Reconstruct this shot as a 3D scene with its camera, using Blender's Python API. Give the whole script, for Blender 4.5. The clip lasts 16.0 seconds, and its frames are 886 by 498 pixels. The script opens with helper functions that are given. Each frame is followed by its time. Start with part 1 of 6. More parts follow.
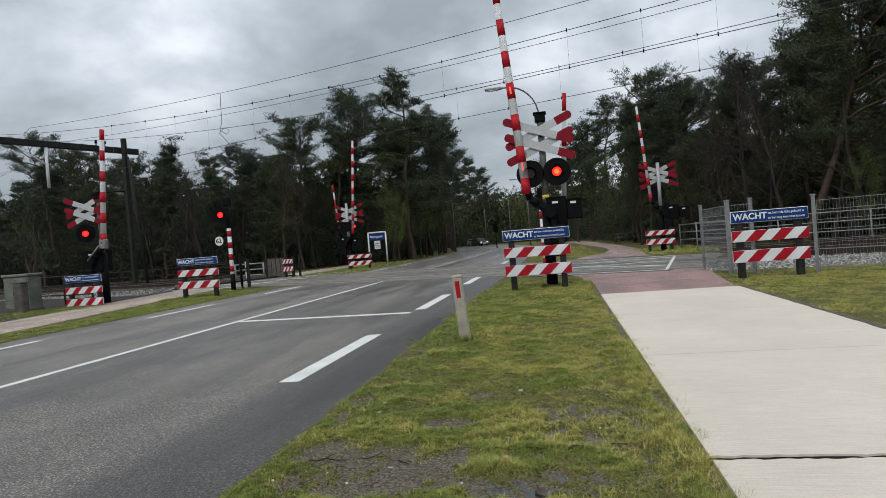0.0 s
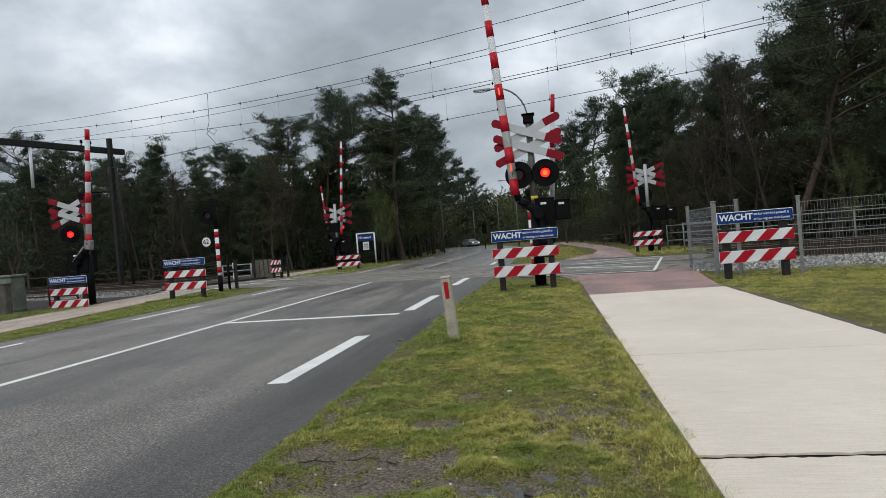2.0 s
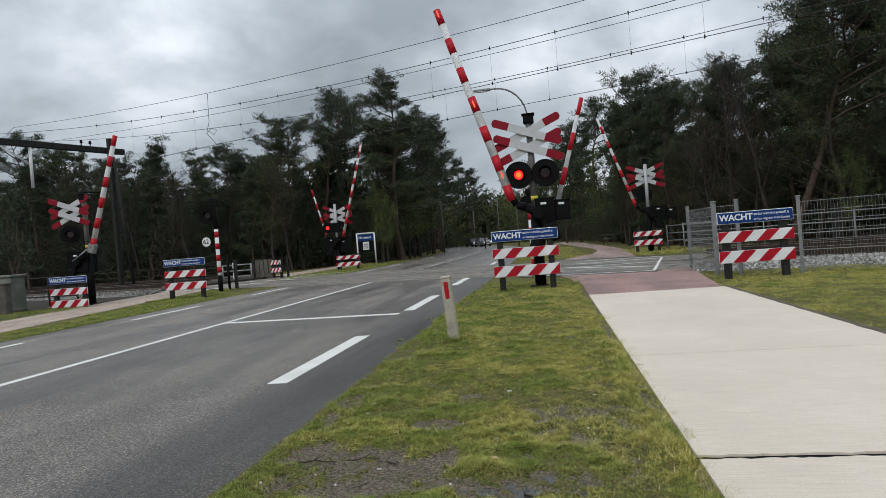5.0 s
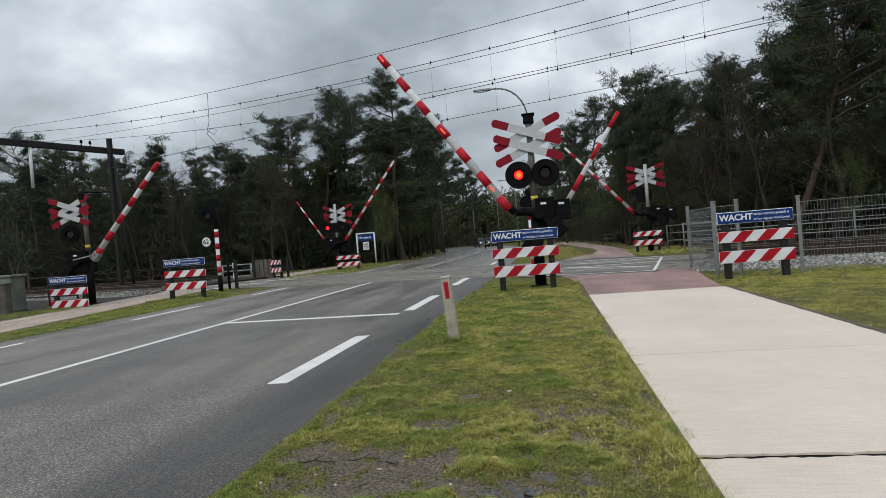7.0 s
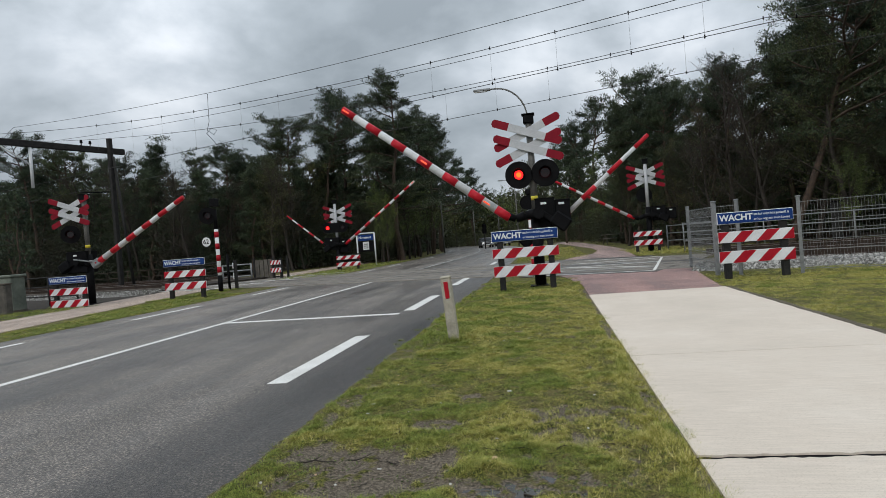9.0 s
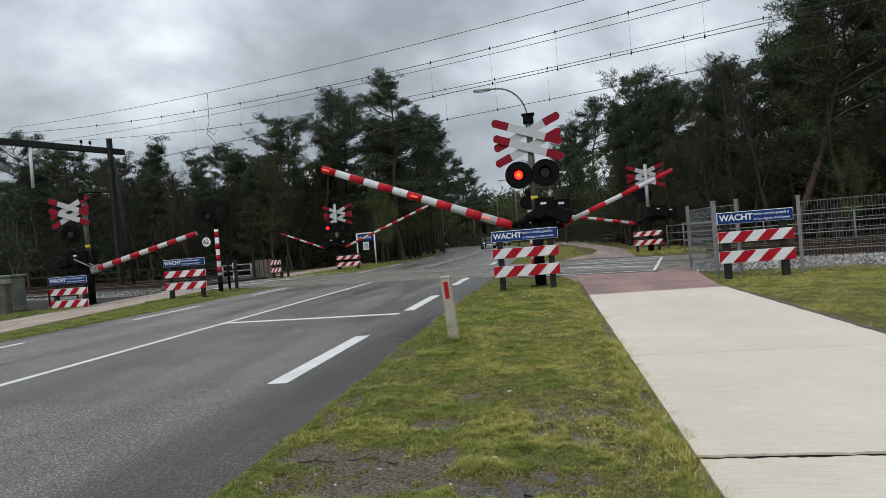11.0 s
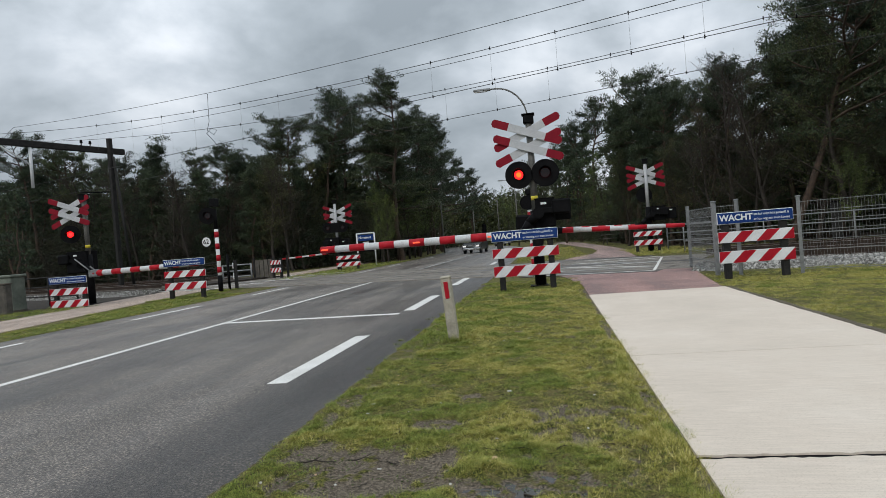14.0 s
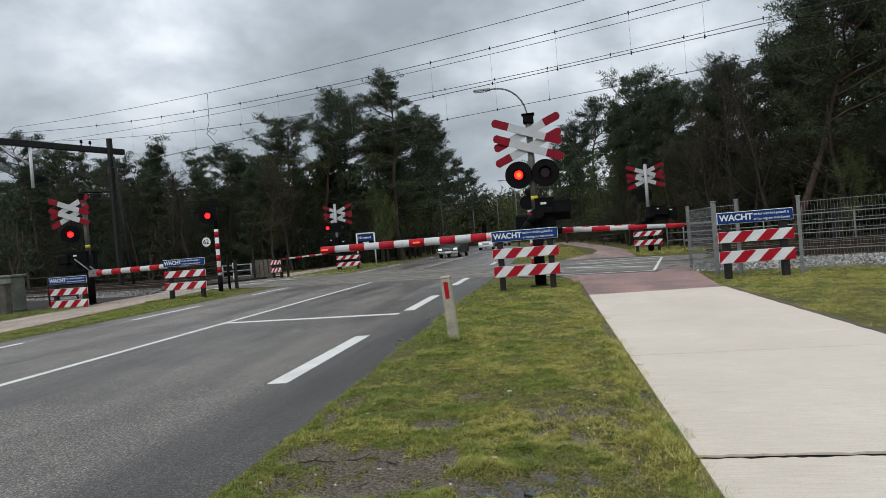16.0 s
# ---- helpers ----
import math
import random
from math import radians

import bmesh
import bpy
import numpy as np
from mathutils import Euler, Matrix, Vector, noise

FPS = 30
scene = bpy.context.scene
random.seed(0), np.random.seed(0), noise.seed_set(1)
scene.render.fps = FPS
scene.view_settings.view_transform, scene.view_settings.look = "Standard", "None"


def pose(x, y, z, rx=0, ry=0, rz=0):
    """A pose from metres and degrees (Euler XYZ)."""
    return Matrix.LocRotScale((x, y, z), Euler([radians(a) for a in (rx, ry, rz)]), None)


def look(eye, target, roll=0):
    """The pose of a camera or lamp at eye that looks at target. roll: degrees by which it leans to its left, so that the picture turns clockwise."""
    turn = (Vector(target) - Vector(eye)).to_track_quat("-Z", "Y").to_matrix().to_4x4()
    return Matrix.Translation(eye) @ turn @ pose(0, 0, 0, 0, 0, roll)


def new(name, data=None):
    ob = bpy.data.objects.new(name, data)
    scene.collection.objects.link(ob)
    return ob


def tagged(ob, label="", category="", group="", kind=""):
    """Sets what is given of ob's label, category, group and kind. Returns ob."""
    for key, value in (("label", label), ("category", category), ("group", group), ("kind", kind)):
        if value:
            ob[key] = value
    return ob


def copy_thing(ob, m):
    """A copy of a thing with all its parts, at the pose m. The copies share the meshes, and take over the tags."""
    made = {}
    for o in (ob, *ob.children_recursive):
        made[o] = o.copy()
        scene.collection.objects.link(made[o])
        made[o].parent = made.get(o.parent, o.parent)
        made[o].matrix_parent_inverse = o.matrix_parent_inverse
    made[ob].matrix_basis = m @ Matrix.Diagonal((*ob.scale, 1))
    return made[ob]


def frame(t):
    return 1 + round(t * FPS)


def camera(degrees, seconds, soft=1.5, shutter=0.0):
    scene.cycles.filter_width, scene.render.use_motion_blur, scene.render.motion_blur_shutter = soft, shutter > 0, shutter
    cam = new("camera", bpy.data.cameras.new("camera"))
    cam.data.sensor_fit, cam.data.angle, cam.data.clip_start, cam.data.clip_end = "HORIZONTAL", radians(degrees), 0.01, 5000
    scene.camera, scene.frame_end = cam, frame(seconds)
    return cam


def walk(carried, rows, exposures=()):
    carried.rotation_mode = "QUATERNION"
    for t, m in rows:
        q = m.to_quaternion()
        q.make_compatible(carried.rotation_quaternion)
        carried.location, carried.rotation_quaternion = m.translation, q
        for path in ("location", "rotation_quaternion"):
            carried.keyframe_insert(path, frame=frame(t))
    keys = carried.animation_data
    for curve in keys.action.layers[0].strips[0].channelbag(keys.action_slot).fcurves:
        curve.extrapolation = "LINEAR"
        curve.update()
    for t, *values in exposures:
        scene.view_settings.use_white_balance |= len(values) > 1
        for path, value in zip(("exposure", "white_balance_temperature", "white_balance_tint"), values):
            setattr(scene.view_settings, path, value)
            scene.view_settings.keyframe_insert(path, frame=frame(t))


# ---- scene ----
# ---- camera ----
cam = camera(70.95, 16.0, 0.6)
EYE = (0.0, 0.0, 1.2)


def cam_pose(turn):
    yaw, pitch = radians(9.64 + turn), radians(-0.662)
    way = Vector((-math.sin(yaw) * math.cos(pitch), math.cos(yaw) * math.cos(pitch), math.sin(pitch)))
    return look(EYE, Vector(EYE) + way * 10, -4.6)


walk(cam, [(0.0, cam_pose(1.04)), (0.25, cam_pose(0.80)), (0.5, cam_pose(0.52)), (0.8, cam_pose(0.18)),
           (1.0, cam_pose(0.03)), (1.3, cam_pose(0.0)), (16.0, cam_pose(0.0))],
     [(0.0, 0.0), (16.0, 0.0)])

# ---- light ----
world = bpy.data.worlds.new("overcast_sky")
scene.world = world
world.use_nodes = True
wn, wl = world.node_tree.nodes, world.node_tree.links
wn.clear()


def wnode(kind, **values):
    n = wn.new(kind)
    for k, v in values.items():
        n.inputs[k].default_value = v
    return n


sky = wn.new("ShaderNodeTexSky")
sky.sky_type, sky.sun_disc = "NISHITA", False
sky.sun_elevation, sky.sun_rotation = radians(48), radians(200)
coord = wn.new("ShaderNodeTexCoord")
stretch = wn.new("ShaderNodeMapping")
stretch.inputs["Scale"].default_value = (1.0, 1.0, 1.7)
stretch.inputs["Location"].default_value = (0.35, 0.1, 0.2)
wl.new(coord.outputs["Generated"], stretch.inputs["Vector"])
big = wnode("ShaderNodeTexNoise", Scale=3.6, Detail=8.0, Roughness=0.5, Distortion=0.15)
wl.new(stretch.outputs["Vector"], big.inputs["Vector"])
ramp = wn.new("ShaderNodeValToRGB")
for pos, col in ((0.34, (0.30, 0.345, 0.385, 1)), (0.46, (0.42, 0.475, 0.525, 1)), (0.57, (0.60, 0.66, 0.725, 1)), (0.70, (0.88, 0.93, 0.99, 1))):
    e = ramp.color_ramp.elements.new(pos)
    e.color = col
ramp.color_ramp.elements.remove(ramp.color_ramp.elements[0])
ramp.color_ramp.elements.remove(ramp.color_ramp.elements[-1])
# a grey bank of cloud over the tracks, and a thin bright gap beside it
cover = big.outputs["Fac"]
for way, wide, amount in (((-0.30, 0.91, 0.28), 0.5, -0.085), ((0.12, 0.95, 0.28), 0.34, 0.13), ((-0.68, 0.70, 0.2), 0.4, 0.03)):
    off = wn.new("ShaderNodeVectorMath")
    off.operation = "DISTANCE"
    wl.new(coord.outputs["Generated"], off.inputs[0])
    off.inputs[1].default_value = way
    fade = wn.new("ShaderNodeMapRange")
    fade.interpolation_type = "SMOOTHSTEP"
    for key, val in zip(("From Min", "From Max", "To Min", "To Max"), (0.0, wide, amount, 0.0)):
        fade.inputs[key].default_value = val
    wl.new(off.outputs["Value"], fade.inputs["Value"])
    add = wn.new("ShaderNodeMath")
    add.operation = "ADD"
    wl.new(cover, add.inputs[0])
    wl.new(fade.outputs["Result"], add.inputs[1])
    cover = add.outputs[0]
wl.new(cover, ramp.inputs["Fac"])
# an overcast dome is about three times brighter overhead than at the horizon
split = wn.new("ShaderNodeSeparateXYZ")
wl.new(coord.outputs["Generated"], split.inputs[0])
rise = wn.new("ShaderNodeMapRange")
for k, v in zip(("From Min", "From Max", "To Min", "To Max"), (0.1, 1.0, 1.0, 2.6)):
    rise.inputs[k].default_value = v
wl.new(split.outputs["Z"], rise.inputs["Value"])
lift = wn.new("ShaderNodeVectorMath")
lift.operation = "SCALE"
wl.new(ramp.outputs["Color"], lift.inputs[0])
wl.new(rise.outputs["Result"], lift.inputs["Scale"])
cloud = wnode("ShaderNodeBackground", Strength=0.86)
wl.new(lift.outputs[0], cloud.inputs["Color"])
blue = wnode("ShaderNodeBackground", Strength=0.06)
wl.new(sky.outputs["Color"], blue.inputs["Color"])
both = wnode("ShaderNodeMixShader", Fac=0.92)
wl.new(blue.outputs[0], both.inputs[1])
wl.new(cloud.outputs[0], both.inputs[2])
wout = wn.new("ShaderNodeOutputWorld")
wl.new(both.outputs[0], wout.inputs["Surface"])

sun = new("sun", bpy.data.lights.new("sun", "SUN"))
sun.data.energy, sun.data.angle, sun.data.color = 1.1, radians(18), (1.0, 0.96, 0.9)
sun.matrix_world = look((-8, -22, 28), (0, 10, 0))


# ---- materials ----
def material(name, rough=0.7, metal=0.0, spec=0.5):
    m = bpy.data.materials.new(name)
    m.use_nodes = True
    n, l = m.node_tree.nodes, m.node_tree.links
    b = n["Principled BSDF"]
    b.inputs["Roughness"].default_value, b.inputs["Metallic"].default_value = rough, metal
    b.inputs["Specular IOR Level"].default_value = spec
    return m, n, l, b


def noise_node(n, l, vec, scale, detail=4.0, rough=0.55):
    t = n.new("ShaderNodeTexNoise")
    t.inputs["Scale"].default_value, t.inputs["Detail"].default_value, t.inputs["Roughness"].default_value = scale, detail, rough
    l.new(vec, t.inputs["Vector"])
    return t.outputs["Fac"]


def ramp_node(n, l, fac, stops):
    r = n.new("ShaderNodeValToRGB")
    el = r.color_ramp.elements
    el[0].position, el[0].color = stops[0][0], (*stops[0][1], 1)
    el[1].position, el[1].color = stops[-1][0], (*stops[-1][1], 1)
    for p, c in stops[1:-1]:
        el.new(p).color = (*c, 1)
    l.new(fac, r.inputs["Fac"])
    return r.outputs["Color"]


def mixed(n, l, fac, a, b, mode="MIX"):
    m = n.new("ShaderNodeMix")
    m.data_type, m.blend_type = "RGBA", mode
    if isinstance(fac, float):
        m.inputs[0].default_value = fac
    else:
        l.new(fac, m.inputs[0])
    for sock, v in ((m.inputs[6], a), (m.inputs[7], b)):
        if isinstance(v, tuple):
            sock.default_value = (*v, 1)
        else:
            l.new(v, sock)
    return m.outputs[2]


def relief(n, l, b, fac, strength, distance=0.01):
    bump = n.new("ShaderNodeBump")
    bump.inputs["Strength"].default_value, bump.inputs["Distance"].default_value = strength, distance
    l.new(fac, bump.inputs["Height"])
    l.new(bump.outputs[0], b.inputs["Normal"])


def position(n):
    return n.new("ShaderNodeNewGeometry").outputs["Position"]


def local(n):
    return n.new("ShaderNodeTexCoord").outputs["Object"]


def worn(name, dark, light, scale=6.0, fine=60.0, rough=0.6, metal=0.0, bump=0.15, spec=0.3, grime=0.25):
    """Colour drifting between two tones, with fine grain and grime."""
    m, n, l, b = material(name, rough, metal, spec)
    v = local(n)
    base = ramp_node(n, l, noise_node(n, l, v, scale, 5), ((0.3, dark), (0.7, light)))
    fine_f = noise_node(n, l, v, fine, 3)
    g = ramp_node(n, l, fine_f, ((0.35, (1 - grime,) * 3), (0.6, (1, 1, 1))))
    l.new(mixed(n, l, 1.0, base, g, "MULTIPLY"), b.inputs["Base Color"])
    relief(n, l, b, fine_f, bump)
    return m


def asphalt_material(name, low, high, rough=0.62, grain_scale=62.0, lanes=False):
    m, n, l, b = material(name, rough, 0, 0.6)
    v = position(n)
    grain = noise_node(n, l, v, grain_scale, 5, 0.85)
    chips = n.new("ShaderNodeTexVoronoi")
    chips.inputs["Scale"].default_value = grain_scale * 1.2
    l.new(v, chips.inputs["Vector"])
    stretch = n.new("ShaderNodeMapping")
    stretch.inputs["Scale"].default_value = (1.0, 0.1, 1.0)
    l.new(v, stretch.inputs["Vector"])
    tracks = noise_node(n, l, stretch.outputs[0], 1.3, 4)
    blot = noise_node(n, l, v, 0.8, 6, 0.65)
    base = ramp_node(n, l, grain, ((0.41, low), (0.5, tuple((a + c) / 2.6 for a, c in zip(low, high))), (0.59, high)))
    base = mixed(n, l, 1.0, base, ramp_node(n, l, chips.outputs["Distance"], ((0.1, (1.6, 1.57, 1.53)), (0.6, (0.36, 0.36, 0.365)))), "MULTIPLY")
    base = mixed(n, l, 1.0, base, ramp_node(n, l, tracks, ((0.35, (0.72, 0.72, 0.73)), (0.65, (1.2, 1.19, 1.18)))), "MULTIPLY")
    base = mixed(n, l, 1.0, base, ramp_node(n, l, blot, ((0.35, (0.72, 0.72, 0.74)), (0.65, (1.15, 1.15, 1.15)))), "MULTIPLY")
    if lanes:
        # polished wheel tracks and a rough dark margin, with ragged borders
        cut = n.new("ShaderNodeSeparateXYZ")
        l.new(v, cut.inputs[0])
        shift = n.new("ShaderNodeMath")
        shift.operation = "MULTIPLY_ADD"
        l.new(blot, shift.inputs[0])
        shift.inputs[1].default_value = 0.9
        l.new(cut.outputs["X"], shift.inputs[2])
        across = n.new("ShaderNodeMapRange")
        for k, val in zip(("From Min", "From Max", "To Min", "To Max"), (-9.7, -1.4, 0.0, 1.0)):
            across.inputs[k].default_value = val
        l.new(shift.outputs[0], across.inputs["Value"])
        grey = lambda g: (g, g, g)
        wear = ramp_node(n, l, across.outputs[0], ((0.0, grey(0.7)), (0.1, grey(1.1)), (0.3, grey(0.92)), (0.47, grey(0.9)), (0.58, grey(0.6)), (0.66, grey(0.76)), (0.72, grey(1.0)),
                                                   (0.80, grey(0.74)), (0.87, grey(1.05)), (0.915, grey(0.5)), (1.0, grey(0.33))))
        base = mixed(n, l, 1.0, base, wear, "MULTIPLY")
    l.new(base, b.inputs["Base Color"])
    r = n.new("ShaderNodeMapRange")
    for k, val in zip(("From Min", "From Max", "To Min", "To Max"), (0.35, 0.65, rough - 0.14, rough + 0.14)):
        r.inputs[k].default_value = val
    l.new(tracks, r.inputs["Value"])
    l.new(r.outputs[0], b.inputs["Roughness"])
    relief(n, l, b, grain, 0.8, 0.006)
    return m


ASPHALT = asphalt_material("asphalt", (0.058, 0.05, 0.042), (0.51, 0.445, 0.375), 0.43, 50.0, True)
RED_ASPHALT = asphalt_material("red_asphalt", (0.35, 0.20, 0.175), (0.74, 0.47, 0.42), 0.75)


def concrete_material():
    m, n, l, b = material("concrete_path", 0.85)
    v = position(n)
    stretch = n.new("ShaderNodeMapping")
    stretch.inputs["Scale"].default_value = (0.35, 14.0, 1.0)
    l.new(v, stretch.inputs["Vector"])
    broom = noise_node(n, l, stretch.outputs[0], 9, 4)
    blot = noise_node(n, l, v, 0.8, 6, 0.62)
    fine = noise_node(n, l, v, 130, 3)
    base = ramp_node(n, l, blot, ((0.32, (0.60, 0.522, 0.437)), (0.5, (0.645, 0.56, 0.47)), (0.68, (0.69, 0.61, 0.52))))
    base = mixed(n, l, 1.0, base, ramp_node(n, l, broom, ((0.3, (0.86, 0.855, 0.85)), (0.7, (1.05, 1.05, 1.05)))), "MULTIPLY")
    base = mixed(n, l, 1.0, base, ramp_node(n, l, fine, ((0.28, (0.84, 0.83, 0.81)), (0.5, (1, 1, 1)))), "MULTIPLY")
    l.new(base, b.inputs["Base Color"])
    relief(n, l, b, broom, 0.25, 0.004)
    return m


CONCRETE = concrete_material()
PINK_CONCRETE = asphalt_material("pinkish_path", (0.47, 0.37, 0.295), (0.80, 0.635, 0.52), 0.85)
FADED_RED = asphalt_material("faded_red_path", (0.38, 0.26, 0.23), (0.74, 0.53, 0.47), 0.8)


def grass_ground(name, hollows):
    """Moss and matted grass; with hollows, bare damp earth shows in the turf's low spots."""
    m, n, l, b = material(name, 0.92, 0, 0.2)
    v = position(n)
    patch = noise_node(n, l, v, 1.1, 6, 0.65)
    mid = noise_node(n, l, v, 9.0, 6, 0.75)
    fine = noise_node(n, l, v, 70, 5, 0.85)
    moss = ramp_node(n, l, fine, ((0.40, (0.014, 0.017, 0.005)), (0.5, (0.07, 0.076, 0.016)), (0.60, (0.21, 0.20, 0.045))))
    straw = ramp_node(n, l, fine, ((0.38, (0.03, 0.027, 0.01)), (0.6, (0.20, 0.17, 0.065))))
    mud = ramp_node(n, l, fine, ((0.40, (0.035, 0.028, 0.02)), (0.5, (0.115, 0.094, 0.07)), (0.62, (0.27, 0.222, 0.17))))
    base = mixed(n, l, ramp_node(n, l, mid, ((0.46, (0, 0, 0)), (0.58, (1, 1, 1)))), moss, straw)
    base = mixed(n, l, ramp_node(n, l, patch, ((0.6, (0, 0, 0)), (0.68, (0.7, 0.7, 0.7)))), base, mud)
    if hollows:
        cut = n.new("ShaderNodeSeparateXYZ")
        l.new(v, cut.inputs[0])
        low = n.new("ShaderNodeMapRange")
        for k, val in zip(("From Min", "From Max", "To Min", "To Max"), (0.006, 0.001, 0.0, 1.0)):
            low.inputs[k].default_value = val
        l.new(cut.outputs["Z"], low.inputs["Value"])
        base = mixed(n, l, low.outputs["Result"], base, mud)
    l.new(base, b.inputs["Base Color"])
    relief(n, l, b, fine, 0.7, 0.012)
    return m


GRASS = grass_ground("grass_ground", False)
TURF = grass_ground("mossy_turf", True)


def blade_material(name, stops, rough=0.65):
    m, n, l, b = material(name, rough, 0, 0.3)
    isl = n.new("ShaderNodeNewGeometry").outputs["Random Per Island"]
    l.new(ramp_node(n, l, isl, stops), b.inputs["Base Color"])
    b.inputs["Subsurface Weight"].default_value = 0.0
    return m


def grass_blades():
    m, n, l, b = material("grass_blade", 0.6, 0, 0.3)
    g = n.new("ShaderNodeNewGeometry")
    isl, pos = g.outputs["Random Per Island"], g.outputs["Position"]
    fresh = ramp_node(n, l, isl, ((0.0, (0.06, 0.095, 0.014)), (0.6, (0.185, 0.235, 0.036)), (1.0, (0.34, 0.37, 0.08))))
    dry = ramp_node(n, l, isl, ((0.0, (0.14, 0.145, 0.022)), (0.6, (0.37, 0.35, 0.062)), (1.0, (0.66, 0.56, 0.25))))
    patch = noise_node(n, l, pos, 1.7, 4, 0.6)
    cut = n.new("ShaderNodeSeparateXYZ")
    l.new(pos, cut.inputs[0])
    # greener towards the road, yellower towards the path
    aside = n.new("ShaderNodeMapRange")
    for k, val in zip(("From Min", "From Max", "To Min", "To Max"), (-1.8, 0.7, -0.1, 0.035)):
        aside.inputs[k].default_value = val
    l.new(cut.outputs["X"], aside.inputs["Value"])
    drift = n.new("ShaderNodeMath")
    drift.operation = "ADD"
    l.new(aside.outputs["Result"], drift.inputs[0])
    l.new(patch, drift.inputs[1])
    l.new(mixed(n, l, ramp_node(n, l, drift.outputs[0], ((0.40, (0, 0, 0)), (0.54, (1, 1, 1)))), fresh, dry), b.inputs["Base Color"])
    return m


BLADE = grass_blades()


def foliage(name, dark, mid, light, rough=0.6):
    """Leaves that differ a little one from another and drift in tone over the crown."""
    m, n, l, b = material(name, rough, 0, 0.25)
    g = n.new("ShaderNodeNewGeometry")
    one = ramp_node(n, l, g.outputs["Random Per Island"], ((0.0, dark), (0.55, mid), (1.0, light)))
    drift = ramp_node(n, l, noise_node(n, l, g.outputs["Position"], 0.55, 3), ((0.35, (0.62, 0.66, 0.7)), (0.65, (1.4, 1.33, 1.2))))
    whole = n.new("ShaderNodeObjectInfo").outputs["Random"]
    tone = ramp_node(n, l, whole, ((0.0, (0.8, 0.86, 0.86)), (0.5, (1, 1, 1)), (1.0, (1.22, 1.12, 0.95))))
    l.new(mixed(n, l, 1.0, mixed(n, l, 1.0, one, drift, "MULTIPLY"), tone, "MULTIPLY"), b.inputs["Base Color"])
    return m


NEEDLE = foliage("pine_needles", (0.018, 0.03, 0.018), (0.034, 0.05, 0.028), (0.06, 0.082, 0.04))
LEAF_BROWN = foliage("budding_leaves", (0.035, 0.027, 0.018), (0.058, 0.046, 0.027), (0.095, 0.08, 0.038))
LEAF_OLIVE = foliage("olive_leaves", (0.035, 0.044, 0.018), (0.06, 0.07, 0.027), (0.09, 0.1, 0.036))
LEAF_FRESH = foliage("fresh_leaves", (0.05, 0.08, 0.02), (0.095, 0.14, 0.03), (0.16, 0.21, 0.05))
# dark green, lowered further to carry the shade under the canopy
LEAF_SHADED = foliage("undergrowth_leaves", (0.013, 0.018, 0.01), (0.024, 0.031, 0.015), (0.042, 0.05, 0.022))
# LEAF_BROWN darkened: canopy shade is put into the shrubs' colour
LEAF_BROWN_SHADED = foliage("dark_budding_shrub", (0.014, 0.012, 0.008), (0.024, 0.02, 0.012), (0.042, 0.035, 0.019))
BARK = worn("bark", (0.022, 0.018, 0.015), (0.06, 0.05, 0.041), 9, 40, 0.9, bump=0.6)
PINE_BARK = worn("pine_bark", (0.035, 0.027, 0.022), (0.10, 0.068, 0.048), 7, 40, 0.9, bump=0.6)
DAMP_EARTH = worn("damp_earth", (0.06, 0.05, 0.036), (0.17, 0.145, 0.10), 14, 90, 0.95, bump=0.6)
FOREST_FLOOR = worn("forest_floor", (0.03, 0.024, 0.016), (0.085, 0.065, 0.04), 1.2, 30, 0.95, bump=0.6)

WHITE_LINE = worn("road_paint", (0.66, 0.645, 0.61), (0.80, 0.785, 0.75), 3, 90, 0.6, grime=0.22)
FADED_LINE = worn("worn_road_paint", (0.33, 0.33, 0.33), (0.6, 0.6, 0.59), 5, 60, 0.7, grime=0.4)
WHITE = worn("white_paint", (0.60, 0.61, 0.62), (0.74, 0.75, 0.76), 3, 50, 0.45, grime=0.1, bump=0.03)
RED = worn("red_paint", (0.30, 0.006, 0.016), (0.40, 0.011, 0.022), 4, 60, 0.5, grime=0.12, spec=0.15, bump=0.03)
# darker copies of RED and WHITE: backlit shade is painted into the crosses
SHADED_RED = worn("crimson_cross_end", (0.17, 0.004, 0.014), (0.23, 0.007, 0.018), 4, 60, 0.5, grime=0.12, spec=0.15, bump=0.03)
SHADED_WHITE = worn("greyed_white_arm", (0.40, 0.41, 0.425), (0.52, 0.53, 0.545), 3, 50, 0.5, grime=0.12, bump=0.03)
# boom white, a tone below the boards' white
BOOM_WHITE = worn("soiled_white_sheeting", (0.50, 0.51, 0.515), (0.64, 0.65, 0.655), 5, 40, 0.5, grime=0.16, bump=0.03)
WIRE = worn("weathered_wire", (0.03, 0.031, 0.032), (0.07, 0.071, 0.072), 6, 60, 0.7, grime=0.2, bump=0.02)
BOOM_RED = worn("bright_red_sheeting", (0.36, 0.01, 0.02), (0.47, 0.017, 0.028), 4, 60, 0.42, grime=0.12, spec=0.15, bump=0.03)
BLUE = worn("blue_sheeting", (0.007, 0.032, 0.14), (0.011, 0.045, 0.19), 3, 60, 0.42, grime=0.08, spec=0.15, bump=0.02)
BLACK = worn("black_enamel", (0.003, 0.003, 0.0035), (0.008, 0.008, 0.009), 5, 60, 0.6, grime=0.2, bump=0.05, spec=0.07)
DARK_POST = worn("tarred_post", (0.009, 0.009, 0.009), (0.028, 0.026, 0.024), 6, 50, 0.8, grime=0.3, bump=0.25)
GALV = worn("galvanised_steel", (0.19, 0.2, 0.205), (0.32, 0.33, 0.33), 7, 70, 0.5, 0.4, bump=0.04)
